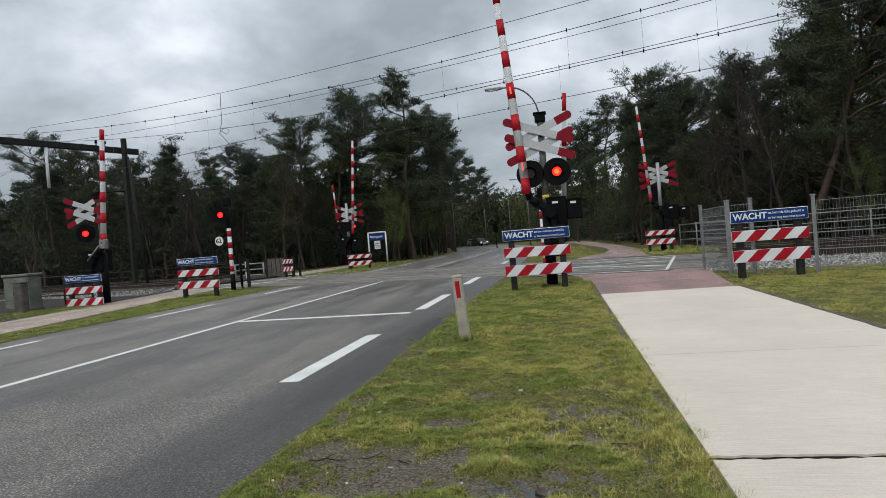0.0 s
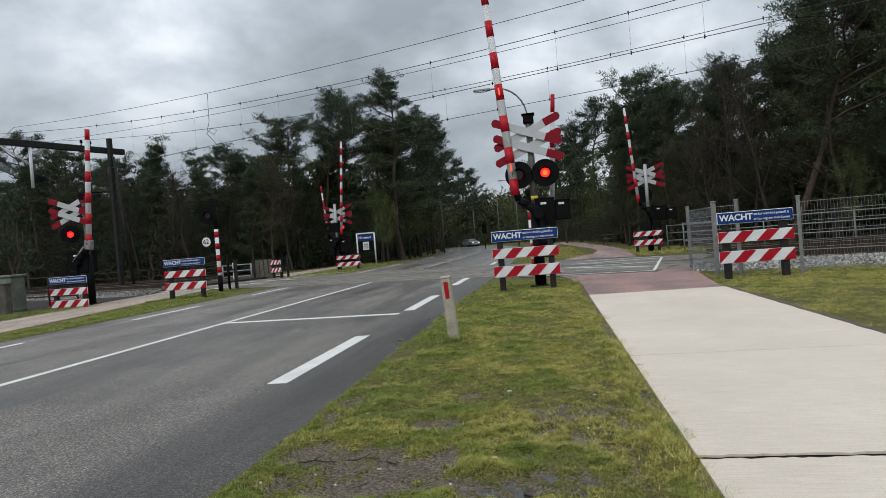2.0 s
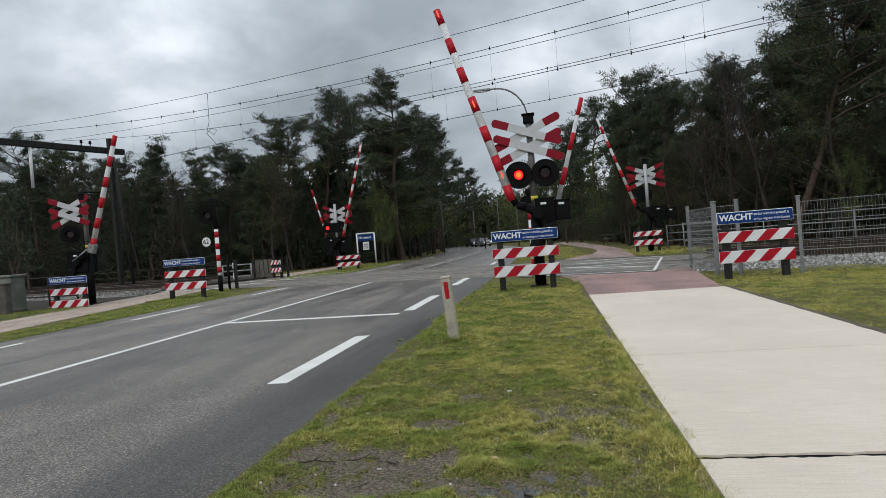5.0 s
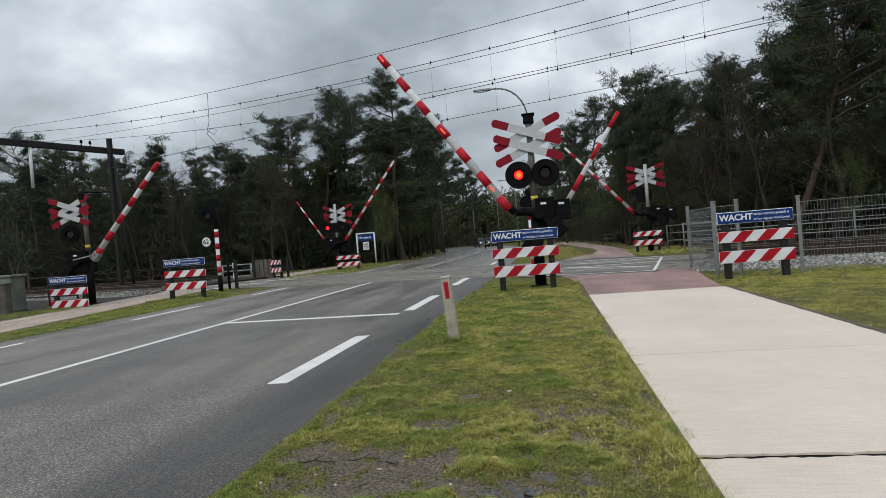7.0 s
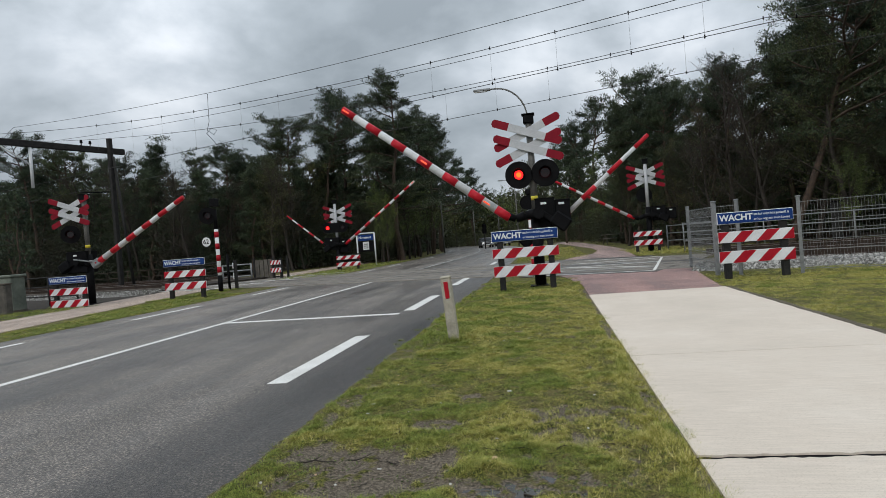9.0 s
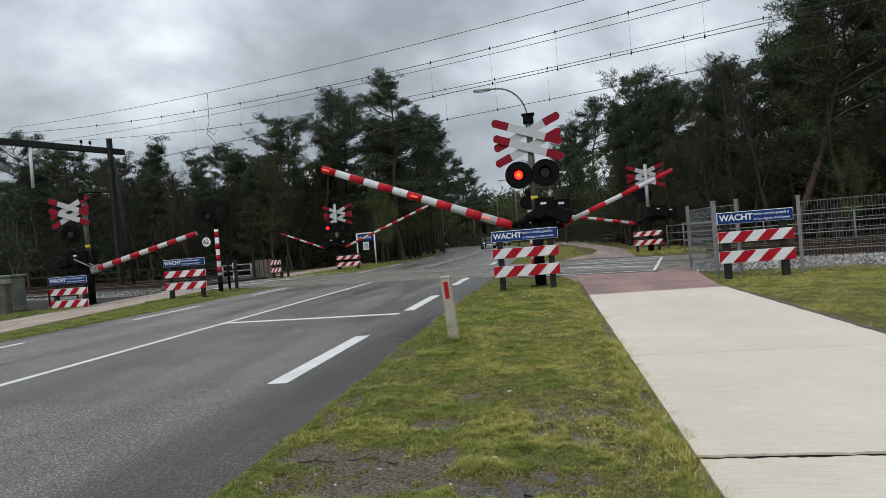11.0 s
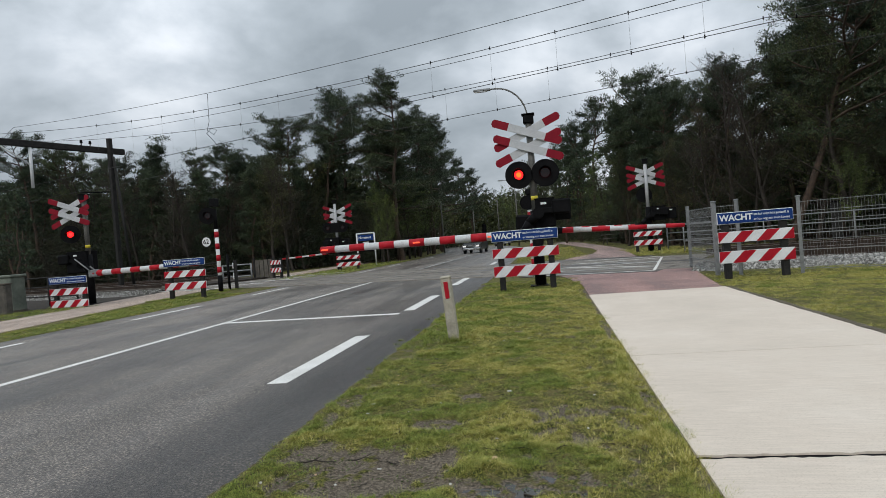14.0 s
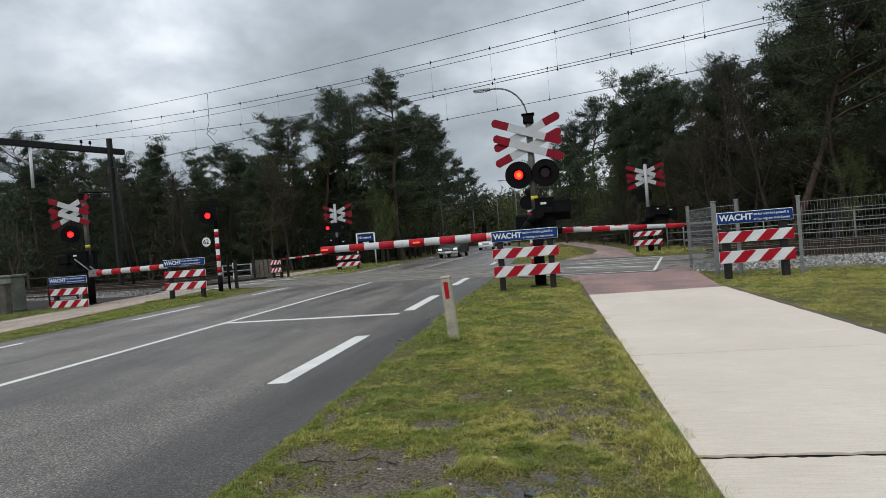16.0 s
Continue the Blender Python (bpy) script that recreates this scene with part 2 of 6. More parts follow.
POST_GREY = worn("dull_grey_post", (0.09, 0.09, 0.085), (0.17, 0.165, 0.15), 6, 60, 0.6, 0.2, bump=0.05)
RUST = worn("rusty_steel", (0.03, 0.022, 0.018), (0.075, 0.05, 0.037), 6, 60, 0.8, 0.2, bump=0.2)
RAIL_TOP = worn("polished_rail", (0.35, 0.34, 0.33), (0.5, 0.49, 0.48), 6, 60, 0.3, 1.0, bump=0.03)
CROSSING = worn("crossing_panels", (0.13, 0.115, 0.098), (0.28, 0.25, 0.212), 2.2, 60, 0.7, bump=0.2)
SLEEPER = worn("concrete_sleeper", (0.07, 0.06, 0.05), (0.14, 0.12, 0.1), 4, 60, 0.9, bump=0.2)
BALLAST = worn("ballast_bed", (0.02, 0.016, 0.012), (0.065, 0.053, 0.042), 9, 26, 0.95, grime=0.6, bump=1.0)
GREY_CAB = worn("grey_green_cabinet", (0.095, 0.11, 0.09), (0.20, 0.22, 0.18), 3, 40, 0.6, grime=0.25)
LENS_GREY = worn("weathered_concrete_post", (0.30, 0.275, 0.22), (0.48, 0.44, 0.36), 6, 70, 0.85, grime=0.3, bump=0.15)
WOOD = worn("weathered_wood", (0.06, 0.055, 0.048), (0.14, 0.125, 0.105), 5, 50, 0.85, bump=0.3)
YELLOW = worn("yellow_tag", (0.5, 0.42, 0.03), (0.6, 0.5, 0.05), 4, 60, 0.5)
STONE = blade_material("ballast_stone", ((0.0, (0.06, 0.057, 0.05)), (0.5, (0.2, 0.195, 0.18)), (1.0, (0.52, 0.51, 0.48))), 0.9)


def plain(name, col, rough=0.5, metal=0.0, emit=None, strength=0.0):
    m, n, l, b = material(name, rough, metal)
    b.inputs["Base Color"].default_value = (*col, 1)
    if emit:
        b.inputs["Emission Color"].default_value = (*emit, 1)
        b.inputs["Emission Strength"].default_value = strength
    return m


LIT = plain("lit_red_lamp", (0.6, 0.02, 0.02), 0.3, emit=(1.0, 0.012, 0.014), strength=2.4)
LIT_HOT = plain("lit_lamp_core", (0.7, 0.1, 0.02), 0.3, emit=(1.0, 0.085, 0.006), strength=3.2)
LIT_CORE = plain("lit_red_core", (0.6, 0.03, 0.02), 0.3, emit=(1.0, 0.018, 0.016), strength=3.0)
UNLIT = plain("unlit_red_lens", (0.02, 0.003, 0.004), 0.2)
BOOM_LIT = plain("boom_lamp_glow", (0.7, 0.05, 0.02), 0.3, emit=(1.0, 0.12, 0.05), strength=0.9)
HEAD_LIT = plain("headlamp", (0.8, 0.8, 0.8), 0.15, emit=(1.0, 0.98, 0.95), strength=0.5)
TYRE = worn("tyre_rubber", (0.012, 0.012, 0.012), (0.025, 0.025, 0.025), 8, 60, 0.85)
GLASS = plain("tinted_glass", (0.02, 0.025, 0.028), 0.06)
CHROME = plain("chrome", (0.6, 0.6, 0.6), 0.15, 1.0)
WATER = plain("puddle_water", (0.05, 0.047, 0.04), 0.07)


# ---- mesh helpers ----
def mesh_object(name, me, mat, parent=None):
    ob = new(name, me)
    for m in (mat if isinstance(mat, (list, tuple)) else (mat,)):
        me.materials.append(m)
    if parent is not None:
        ob.parent = parent
    return ob


def part(name, bm, mat, parent=None, label="", smooth=False):
    me = bpy.data.meshes.new(name)
    if smooth:
        for f in bm.faces:
            f.smooth = True
    bm.to_mesh(me)
    bm.free()
    ob = mesh_object(name, me, mat, parent)
    if label:
        tagged(ob, label)
    return ob


def thing(name, m, label, category, group=""):
    ob = new(name)
    ob.empty_display_size = 0.2
    ob.matrix_basis = m
    return tagged(ob, label, category, group)


def box(bm, sx, sy, sz, at=(0, 0, 0), bevel=0.0, turn=None, mat_index=0):
    """A box, by its full sizes and centre, with rounded edges."""
    m = Matrix.Translation(at) @ (turn if turn else Matrix.Identity(4)) @ Matrix.Diagonal((sx, sy, sz, 1))
    made = bmesh.ops.create_cube(bm, size=1.0, matrix=m)
    fs = set(f for v in made["verts"] for f in v.link_faces)
    for f in fs:
        f.material_index = mat_index
    if bevel > 0:
        es = list(set(e for v in made["verts"] for e in v.link_edges))
        bmesh.ops.bevel(bm, geom=es, offset=bevel, segments=1, affect="EDGES")
    return bm


def rod(bm, a, b, r0, r1=None, sides=10, mat_index=0):
    """A round bar from a to b."""
    a, b = Vector(a), Vector(b)
    d = b - a
    m = Matrix.Translation((a + b) / 2) @ d.to_track_quat("Z", "Y").to_matrix().to_4x4()
    made = bmesh.ops.create_cone(bm, cap_ends=True, segments=sides, radius1=r0, radius2=r0 if r1 is None else r1, depth=d.length, matrix=m)
    for f in set(f for v in made["verts"] for f in v.link_faces):
        f.material_index = mat_index
        f.smooth = len(f.verts) == 4
    return bm


def slab(bm, outline, z0, z1):
    """A flat plate from an outline (x, y), between two heights."""
    top = [bm.verts.new((x, y, z1)) for x, y in outline]
    low = [bm.verts.new((x, y, z0)) for x, y in outline]
    bm.faces.new(top)
    bm.faces.new(low[::-1])
    k = len(top)
    for i in range(k):
        j = (i + 1) % k
        bm.faces.new((top[i], low[i], low[j], top[j]))
    bmesh.ops.recalc_face_normals(bm, faces=bm.faces[:])
    return bm


def ribbon(left, right, z0, z1):
    """A strip between two rows of points (x, y) with thickness."""
    bm = bmesh.new()
    rows = []
    for (x0, y0), (x1, y1) in zip(left, right):
        rows.append([bm.verts.new(p) for p in ((x0, y0, z1), (x1, y1, z1), (x1, y1, z0), (x0, y0, z0))])
    for a, b in zip(rows, rows[1:]):
        for i in range(4):
            j = (i + 1) % 4
            bm.faces.new((a[i], a[j], b[j], b[i]))
    bm.faces.new(rows[0][::-1])
    bm.faces.new(rows[-1])
    bmesh.ops.recalc_face_normals(bm, faces=bm.faces[:])
    return bm


def raw_mesh(name, verts, faces, mat, parent=None, smooth=False):
    me = bpy.data.meshes.new(name)
    me.from_pydata(verts, [], faces)
    if smooth:
        me.polygons.foreach_set("use_smooth", [True] * len(me.polygons))
    me.update()
    return mesh_object(name, me, mat, parent)


def lettering(text, size, mat, parent, m, name="lettering", squeeze=1.0, bold=0.012):
    """Raised letters in the built-in font, centred on m, facing m's z."""
    cu = bpy.data.curves.new(name, "FONT")
    cu.body, cu.size, cu.extrude, cu.offset = text, size, 0.002, size * bold
    cu.align_x, cu.align_y = "LEFT", "CENTER"
    tmp = new("tmp", cu)
    me = bpy.data.meshes.new_from_object(tmp.evaluated_get(bpy.context.evaluated_depsgraph_get()))
    bpy.data.objects.remove(tmp)
    me.transform(Matrix.Diagonal((squeeze, 1, 1, 1)))
    ob = mesh_object(name, me, mat, parent)
    ob.matrix_basis = m
    return ob


def tube(verts, faces, pts, radii, sides=5):
    """Adds one continuous round bar through the points."""
    base = len(verts)
    for i, (p, r) in enumerate(zip(pts, radii)):
        q = Vector(pts[min(i + 1, len(pts) - 1)]) - Vector(pts[max(i - 1, 0)])
        side = q.cross(Vector((0.3, 0.9, 0.1))).normalized()
        up = q.cross(side).normalized()
        for k in range(sides):
            a = 2 * math.pi * k / sides
            verts.append(Vector(p) + side * r * math.cos(a) + up * r * math.sin(a))
    for i in range(len(pts) - 1):
        for k in range(sides):
            j = (k + 1) % sides
            faces.append((base + i * sides + k, base + i * sides + j, base + (i + 1) * sides + j, base + (i + 1) * sides + k))


# ---- ground, road and paths ----
SKEW = math.radians(21.0)
U = Vector((math.cos(SKEW), -math.sin(SKEW), 0))
NRM = Vector((math.sin(SKEW), math.cos(SKEW), 0))
NEAR_TRACK, FAR_TRACK = Vector((0, 20.0, 0)), Vector((0, 24.2, 0))


def ground_sheet():
    xs = sorted({-400, -250, -160, -110, 70, 110, 160, 250, 400} | set(range(-80, 60, 4)))
    ys = sorted({-60, -30, 120, 150, 200, 300, 500} | set(range(-12, 100, 4)))
    verts, faces = [], []
    for y in ys:
        for x in xs:
            verts.append((x, y, -0.008))
    w = len(xs)
    for j in range(len(ys) - 1):
        for i in range(w - 1):
            faces.append((j * w + i, j * w + i + 1, (j + 1) * w + i + 1, (j + 1) * w + i))
    g = raw_mesh("ground", verts, faces, GRASS)
    tagged(g, "grass verge with worn muddy patches beside the road", "ground", kind="structure")


ground_sheet()


def road_x(y):
    """The road's middle: straight over the crossing, then bending away."""
    return -5.95 - (0.0022 * (y - 42) ** 2 if y > 42 else 0.0)


def road_edges(y, lo, hi):
    return (road_x(y) + lo, y), (road_x(y) + hi, y)


ROAD_Y = [-12, -4, 4, 12, 20, 28, 36, 42, 48, 55, 62, 70, 80, 90, 105, 120, 140]
pairs = [road_edges(y, -4.15, 4.22) for y in ROAD_Y]
road = part("road", ribbon([p[0] for p in pairs], [p[1] for p in pairs], -0.2, 0.0), ASPHALT)
tagged(road, "grey two-lane asphalt road over the level crossing", "road", kind="structure")


def stripe(x0, y0, x1, y1, width, mat, name="road_marking"):
    a, b = Vector((x0, y0, 0)), Vector((x1, y1, 0))
    side = (b - a).normalized().cross(Vector((0, 0, 1))) * width / 2
    bm = slab(bmesh.new(), [(p.x, p.y) for p in (a - side, a + side, b + side, b - side)], 0.0005, 0.004)
    return part(name, bm, mat, road)


for k in range(-1, 8):
    y = 5.45 + k * 5.62
    if not 20.5 < y < 23:
        stripe(-2.6, y, -2.6, y + 2.75, 0.2, WHITE_LINE)
for k in range(-1, 8):
    y = 6.9 + k * 5.75
    if not 23.5 < y < 25:
        stripe(-9.35, y, -9.35, y + 2.75, 0.13, WHITE_LINE)
stripe(-6.12, -10, -6.12, 21.0, 0.12, WHITE_LINE)
stripe(-6.05, 27.5, -5.95, 42.0, 0.12, FADED_LINE)
for y0, y1 in ((42, 48), (50, 56), (58, 64), (66, 72), (75, 82)):
    stripe(road_x(y0), y0, road_x(y1), y1, 0.13, FADED_LINE)
    stripe(road_x(y0) + 3.4, y0, road_x(y1) + 3.4, y1, 0.13, FADED_LINE)
    stripe(road_x(y0) - 3.4, y0, road_x(y1) - 3.4, y1, 0.13, FADED_LINE)
stripe(-6.06, 10.83, -2.68, 10.62, 0.17, WHITE_LINE)

# concrete slabs of the cycle path, with open joints
path = thing("cycle_path", Matrix.Identity(4), "pale concrete cycle path of long slabs", "path")
tagged(path, kind="structure")
for y0, y1 in ((-5.0, 0.54), (0.58, 3.255), (3.312, 5.92), (5.93, 8.75), (8.755, 11.7)):
    bm = bmesh.new()
    # the edges at the open joint are chipped, the others clean
    chip = random.Random(int(y0 * 100))
    worn_lo, worn_hi = y0 in (3.312, 0.58), y1 in (3.255, 0.54)
    xs = [0.66 + 2.37 * k / 60 for k in range(61)]
    low_edge = [(x, y0 + (chip.uniform(-0.012, 0.009) if worn_lo and 0 < k < 60 else 0)) for k, x in enumerate(xs)]
    top_edge = [(x, y1 + (chip.uniform(-0.009, 0.012) if worn_hi and 0 < k < 60 else 0)) for k, x in enumerate(xs)]
    slab(bm, low_edge + top_edge[::-1], -0.15, 0.012)
    part("slab", bm, CONCRETE, path)
for y0, y1 in ((0.52, 0.60), (3.25, 3.318), (5.915, 5.935)):
    bm = slab(bmesh.new(), [(0.66, y0), (3.03, y0), (3.03, y1), (0.66, y1)], -0.1, 0.0)
    part("joint", bm, BLACK, path, "dark open joint between slabs")
red_l = [(0.66, 11.705), (0.67, 14.0), (0.45, 16.0), (0.25, 17.4), (0.1, 19.0)]
red_r = [(2.99, 11.705), (3.25, 14.0), (3.5, 16.0), (3.6, 17.2), (3.7, 17.9)]
far_l = [(0.5, 26.4), (1.0, 29.0), (2.1, 31.8), (2.7, 36), (2.75, 41), (2.3, 48), (1.5, 61), (0.5, 76)]
far_r = [(3.4, 25.2), (3.55, 28.0), (3.8, 31.0), (4.1, 35.5), (4.0, 42), (3.7, 50), (3.2, 63), (2.2, 77)]
fp = part("cycle_path_beyond", ribbon(far_l, far_r, -0.15, 0.008), FADED_RED)
tagged(fp, "faded pinkish cycle path winding into the wood", "path", kind="structure")
rp = part("cycle_path_red", ribbon(red_l, red_r, -0.15, 0.008), RED_ASPHALT)
tagged(rp, "faded red asphalt cycle path over the crossing", "path", kind="structure")


def ragged_edge(name, x, y0, y1, inner, reach, seed, label, z):
    """Earth and moss creeping over a hard edge, with a ragged outline."""
    rng = random.Random(seed)
    n = int((y1 - y0) / 0.04)
    verts, faces = [], []
    for k in range(n + 1):
        y = y0 + (y1 - y0) * k / n
        wave = 0.35 + noise.noise(Vector((k * 0.13, seed, 0))) + 0.6 * noise.noise(Vector((k * 0.55, seed, 3)))
        out = reach * max(0.02, wave) * rng.uniform(0.7, 1.15)
        verts += [(x - inner, y, -0.02), (x - inner * 0.4, y, z * 0.5 - 0.003), (x, y, z + 0.003 * rng.random()), (x + out * 0.6, y, z + 0.002), (x + out, y, z - 0.006)]
    for k in range(n):
        for i in range(4):
            p = 5 * k + i
            faces.append((p, p + 1, p + 6, p + 5))
    tagged(raw_mesh(name, verts, faces, DAMP_EARTH, None, True), label, "earth", kind="structure")


ragged_edge("earth_edge_path_right", 3.035, 3.0, 11.7, -0.2, -0.03, 2, "earth creeping over the far path edge", 0.0165)
ragged_edge("earth_edge_road", -1.72, 1.5, 16.0, -0.1, -0.12, 3, "earth and moss creeping over the road edge", 0.005)

lp_r = [(-10.6, -6), (-11.1, 5), (-11.8, 11.6), (-13.4, 20.2), (-13.9, 24), (-14.2, 30), (-13.9, 36), (-13.6, 44), (-14.5, 60)]
lp_l = [(-12.9, -6), (-13.5, 5), (-14.2, 11.6), (-15.8, 20.2), (-16.4, 24), (-16.4, 30), (-16.2, 36), (-15.9, 44), (-16.8, 60)]
lp = part("cycle_path_far", ribbon(lp_l, lp_r, -0.15, 0.006), PINK_CONCRETE)
tagged(lp, "narrow pale pinkish cycle path on the far verge", "path", kind="structure")


bm = slab(bmesh.new(), [(-14.35, 12.5), (-15.2, 16.5), (-15.9, 20.2), (-16.2, 24.4), (-22, 26.5), (-40, 33), (-40, 20), (-24, 13)], -0.1, -0.004)
tagged(part("trackside_earth", bm, BALLAST), "dark stony earth between the far path and the track", "earth", kind="structure")

# ---- railway ----
def along(track, s, n=0.0, z=0.0):
    p = track + U * s + NRM * n
    return Vector((p.x, p.y, z))


def strip_on(track, s0, s1, n0, n1, z0, z1):
    c = [along(track, s0, n0), along(track, s0, n1), along(track, s1, n1), along(track, s1, n0)]
    return slab(bmesh.new(), [(v.x, v.y) for v in c], z0, z1)


def ballast(name, s0, s1):
    """A low trapezoid bank under both tracks."""
    bm = bmesh.new()
    prof = ((-2.6, -0.05), (-1.5, 0.1), (5.5, 0.1), (6.6, -0.05))
    ring = [[bm.verts.new(along(NEAR_TRACK, s, n, z)) for n, z in prof] for s in (s0, s1)]
    for i in range(3):
        bm.faces.new((ring[0][i], ring[0][i + 1], ring[1][i + 1], ring[1][i]))
    bm.faces.new((ring[0][0], ring[1][0], ring[1][3], ring[0][3]))
    bm.faces.new(ring[0])
    bm.faces.new(ring[1][::-1])
    bmesh.ops.recalc_face_normals(bm, faces=bm.faces[:])
    return tagged(part(name, bm, BALLAST), "grey crushed-stone ballast bed under the railway tracks", "ballast", kind="structure")


ballast("ballast_right", 5.75, 90)
ballast("ballast_left", -90, -17.6)


def track_at(origin, label):
    t = thing("railway_track", Matrix.Identity(4), label, "railway track", "parallel railway tracks")
    for side in (-0.75, 0.75):
        for s0, s1, lift in ((-95, -18.6, 0.12), (-18.6, 5.7, -0.14), (5.7, 95, 0.12)):
            bm = bmesh.new()
            for w, z0, z1, k in ((0.14, 0.0, 0.03, 0), (0.03, 0.03, 0.1, 0), (0.07, 0.1, 0.155, 0), (0.06, 0.155, 0.16, 1)):
                c = [along(origin, s0, side - w / 2), along(origin, s0, side + w / 2), along(origin, s1, side + w / 2), along(origin, s1, side - w / 2)]
                before = len(bm.faces)
                slab(bm, [(v.x, v.y) for v in c], z0 + lift, z1 + lift)
                bm.faces.ensure_lookup_table()
                for f in bm.faces[before:]:
                    f.material_index = k
            part("rail", bm, (RUST, RAIL_TOP), t)
    bm = bmesh.new()
    box(bm, 0.25, 2.5, 0.16, (0, 0, 0), 0.02)
    proto = None
    for s in [6.2 + 0.65 * k for k in range(34)] + [-18 - 0.65 * k for k in range(30)]:
        p = along(origin, s, 0, 0.06)
        m = Matrix.Translation(p) @ Matrix.Rotation(-SKEW, 4, "Z")
        if proto is None:
            proto = part("sleeper", bm, SLEEPER, t)
            proto.matrix_basis = m
        else:
            ob = new("sleeper", proto.data)
            ob.parent, ob.matrix_basis = t, m
    return t


track_at(NEAR_TRACK, "rusty railway track set in the crossing panels")
track_at(FAR_TRACK, "rusty railway track on grey ballast beyond")

# dark crossing panels between and beside the rails
deck = thing("crossing_deck", Matrix.Identity(4), "dark grey crossing panels between the rails", "crossing deck")
tagged(deck, kind="structure")
for track in (NEAR_TRACK, FAR_TRACK):
    for n0, n1 in ((-1.55, -0.82), (-0.66, 0.66), (0.82, 1.55)):
        for k in range(13):
            s0 = -18.5 + 1.86 * k
            part("panel", strip_on(track, s0, s0 + 1.84, n0, n1, -0.1, 0.016), CROSSING, deck)
part("infill", strip_on(NEAR_TRACK, -18.5, 5.6, 1.57, 2.36, -0.1, 0.012), ASPHALT, deck)
part("infill", strip_on(NEAR_TRACK, -0.1, 3.75, -2.3, -1.57, -0.1, 0.0125), ASPHALT, deck)
part("infill", strip_on(FAR_TRACK, -1.6, 3.3, 1.57, 2.6, -0.1, 0.0125), ASPHALT, deck)


def deck_line(s0, n0, s1, n1, mat=WHITE_LINE, width=0.13):
    a, b = along(NEAR_TRACK, s0, n0), along(NEAR_TRACK, s1, n1)
    st = stripe(a.x, a.y, b.x, b.y, width, mat)
    st.location.z = 0.0165


# white guide lines across the deck
deck_line(0.3, -2.2, 3.6, -2.0, WHITE_LINE)
deck_line(3.6, -2.0, 2.5, 4.6, WHITE_LINE, 0.08)
deck_line(0.1, -0.9, 3.2, -0.2, FADED_LINE)
deck_line(3.2, -0.2, 0.0, 0.9)
deck_line(0.0, 0.9, 2.9, 2.0)
deck_line(2.9, 2.0, -0.3, 2.9, FADED_LINE)
deck_line(-0.3, 2.9, 2.6, 4.2)
deck_line(-0.8, 4.9, 2.4, 5.3)
for n0 in (-1.8, 0.5, 2.4, 6.4):
    deck_line(-18.2, n0, -13.6, n0 + 0.3)
deck_line(-14.2, -1.8, -15.2, 6.4)

# ---- overhead line ----
def lift_at(s, height, tilt, curve):
    """A cable's height: lowest between the masts, which stand 72 m apart."""
    w = (s + 36.0) % 72.0 - 36.0
    return height + tilt * w + curve * w * w


def wire(name, origin, height, tilt, curve, r, label, s0=-84, s1=84):
    verts, faces = [], []
    n = 85
    places = [s0 + (s1 - s0) * k / (n - 1) for k in range(n)]
    tube(verts, faces, [along(origin, s, 0, lift_at(s, height, tilt, curve)) for s in places], [r] * n, 6)
    return tagged(raw_mesh(name, verts, faces, WIRE, None, True), label, "overhead wire", "overhead line")


def droppers(origin, low, high, tilt, curve, places):
    t = thing("dropper_set", Matrix.Identity(4), "thin dropper wires tying the contact wire to its carrier", "dropper wires", "overhead line")
    for s in places:
        top = lift_at(s, high, tilt, curve)
        bm = bmesh.new()
        rod(bm, along(origin, s, 0, low), along(origin, s, 0, top), 0.0035, None, 4)
        part("dropper", bm, GALV, t)
        for z in (low, top):
            bm = bmesh.new()
            rod(bm, along(origin, s, 0, z - 0.05), along(origin, s, 0, z + 0.06), 0.02, None, 6)
            part("clip", bm, BLACK, t)


wire("contact_wire", NEAR_TRACK, 6.25, 0.0, 0.0, 0.011, "dark contact wire over the near track")
wire("contact_wire", FAR_TRACK, 6.25, 0.0, 0.0, 0.011, "dark contact wire over the far track")
wire("carrier_wire", NEAR_TRACK, 7.40, 0.0, 0.002, 0.011, "dark carrier cable above the contact wire")
wire("carrier_wire", FAR_TRACK, 7.43, -0.008, 0.0019, 0.011, "dark carrier cable above the far contact wire")
wire("feeder_wire", Vector((0, 22.5, 0)), 9.0, -0.008, 0.0012, 0.011, "dark feeder cable high above the tracks")
wire("feeder_wire", Vector((0, 26.0, 0)), 9.0, -0.006, 0.0010, 0.011, "thin dark feeder cable behind the tracks")
droppers(NEAR_TRACK, 6.25, 7.40, 0.0, 0.002, [-23.8, -20.9, -18.6, -16.3, -13.3, -11.1, -9.0, -6.5, -3.8, -1.5, 0.75, 3.0, 5.0, 7.2])
droppers(FAR_TRACK, 6.25, 7.43, -0.008, 0.0019, [-21.7, -16.2, -14.2, -11.5, -9.0, -6.5, -4.0, -1.7, 0.5, 2.9, 5.4, 7.8])

# loose loop of cable hanging from the feeder
verts, faces = [], []
loop = [tuple(along(Vector((0, 22.5, 0)), -17.2, 0, 9.45)), tuple(along(Vector((0, 21.4, 0)), -16.4, 0, 8.5)), tuple(along(Vector((0, 20.6, 0)), -15.8, 0, 7.5))]
q = along(NEAR_TRACK, -15.3, 0, 0)
loop += [(q.x + dx, q.y, z) for dx, z in ((-0.15, 6.95), (0.15, 6.72), (0.3, 6.9), (0.05, 7.02), (-0.2, 6.8), (0.0, 6.6), (0.25, 6.27))]
tube(verts, faces, [Vector(p) for p in loop], [0.012] * len(loop), 5)
tagged(raw_mesh("jumper_cable", verts, faces, BLACK, None, True), "thin looped jumper cable hanging between the wires", "cable", "overhead line")


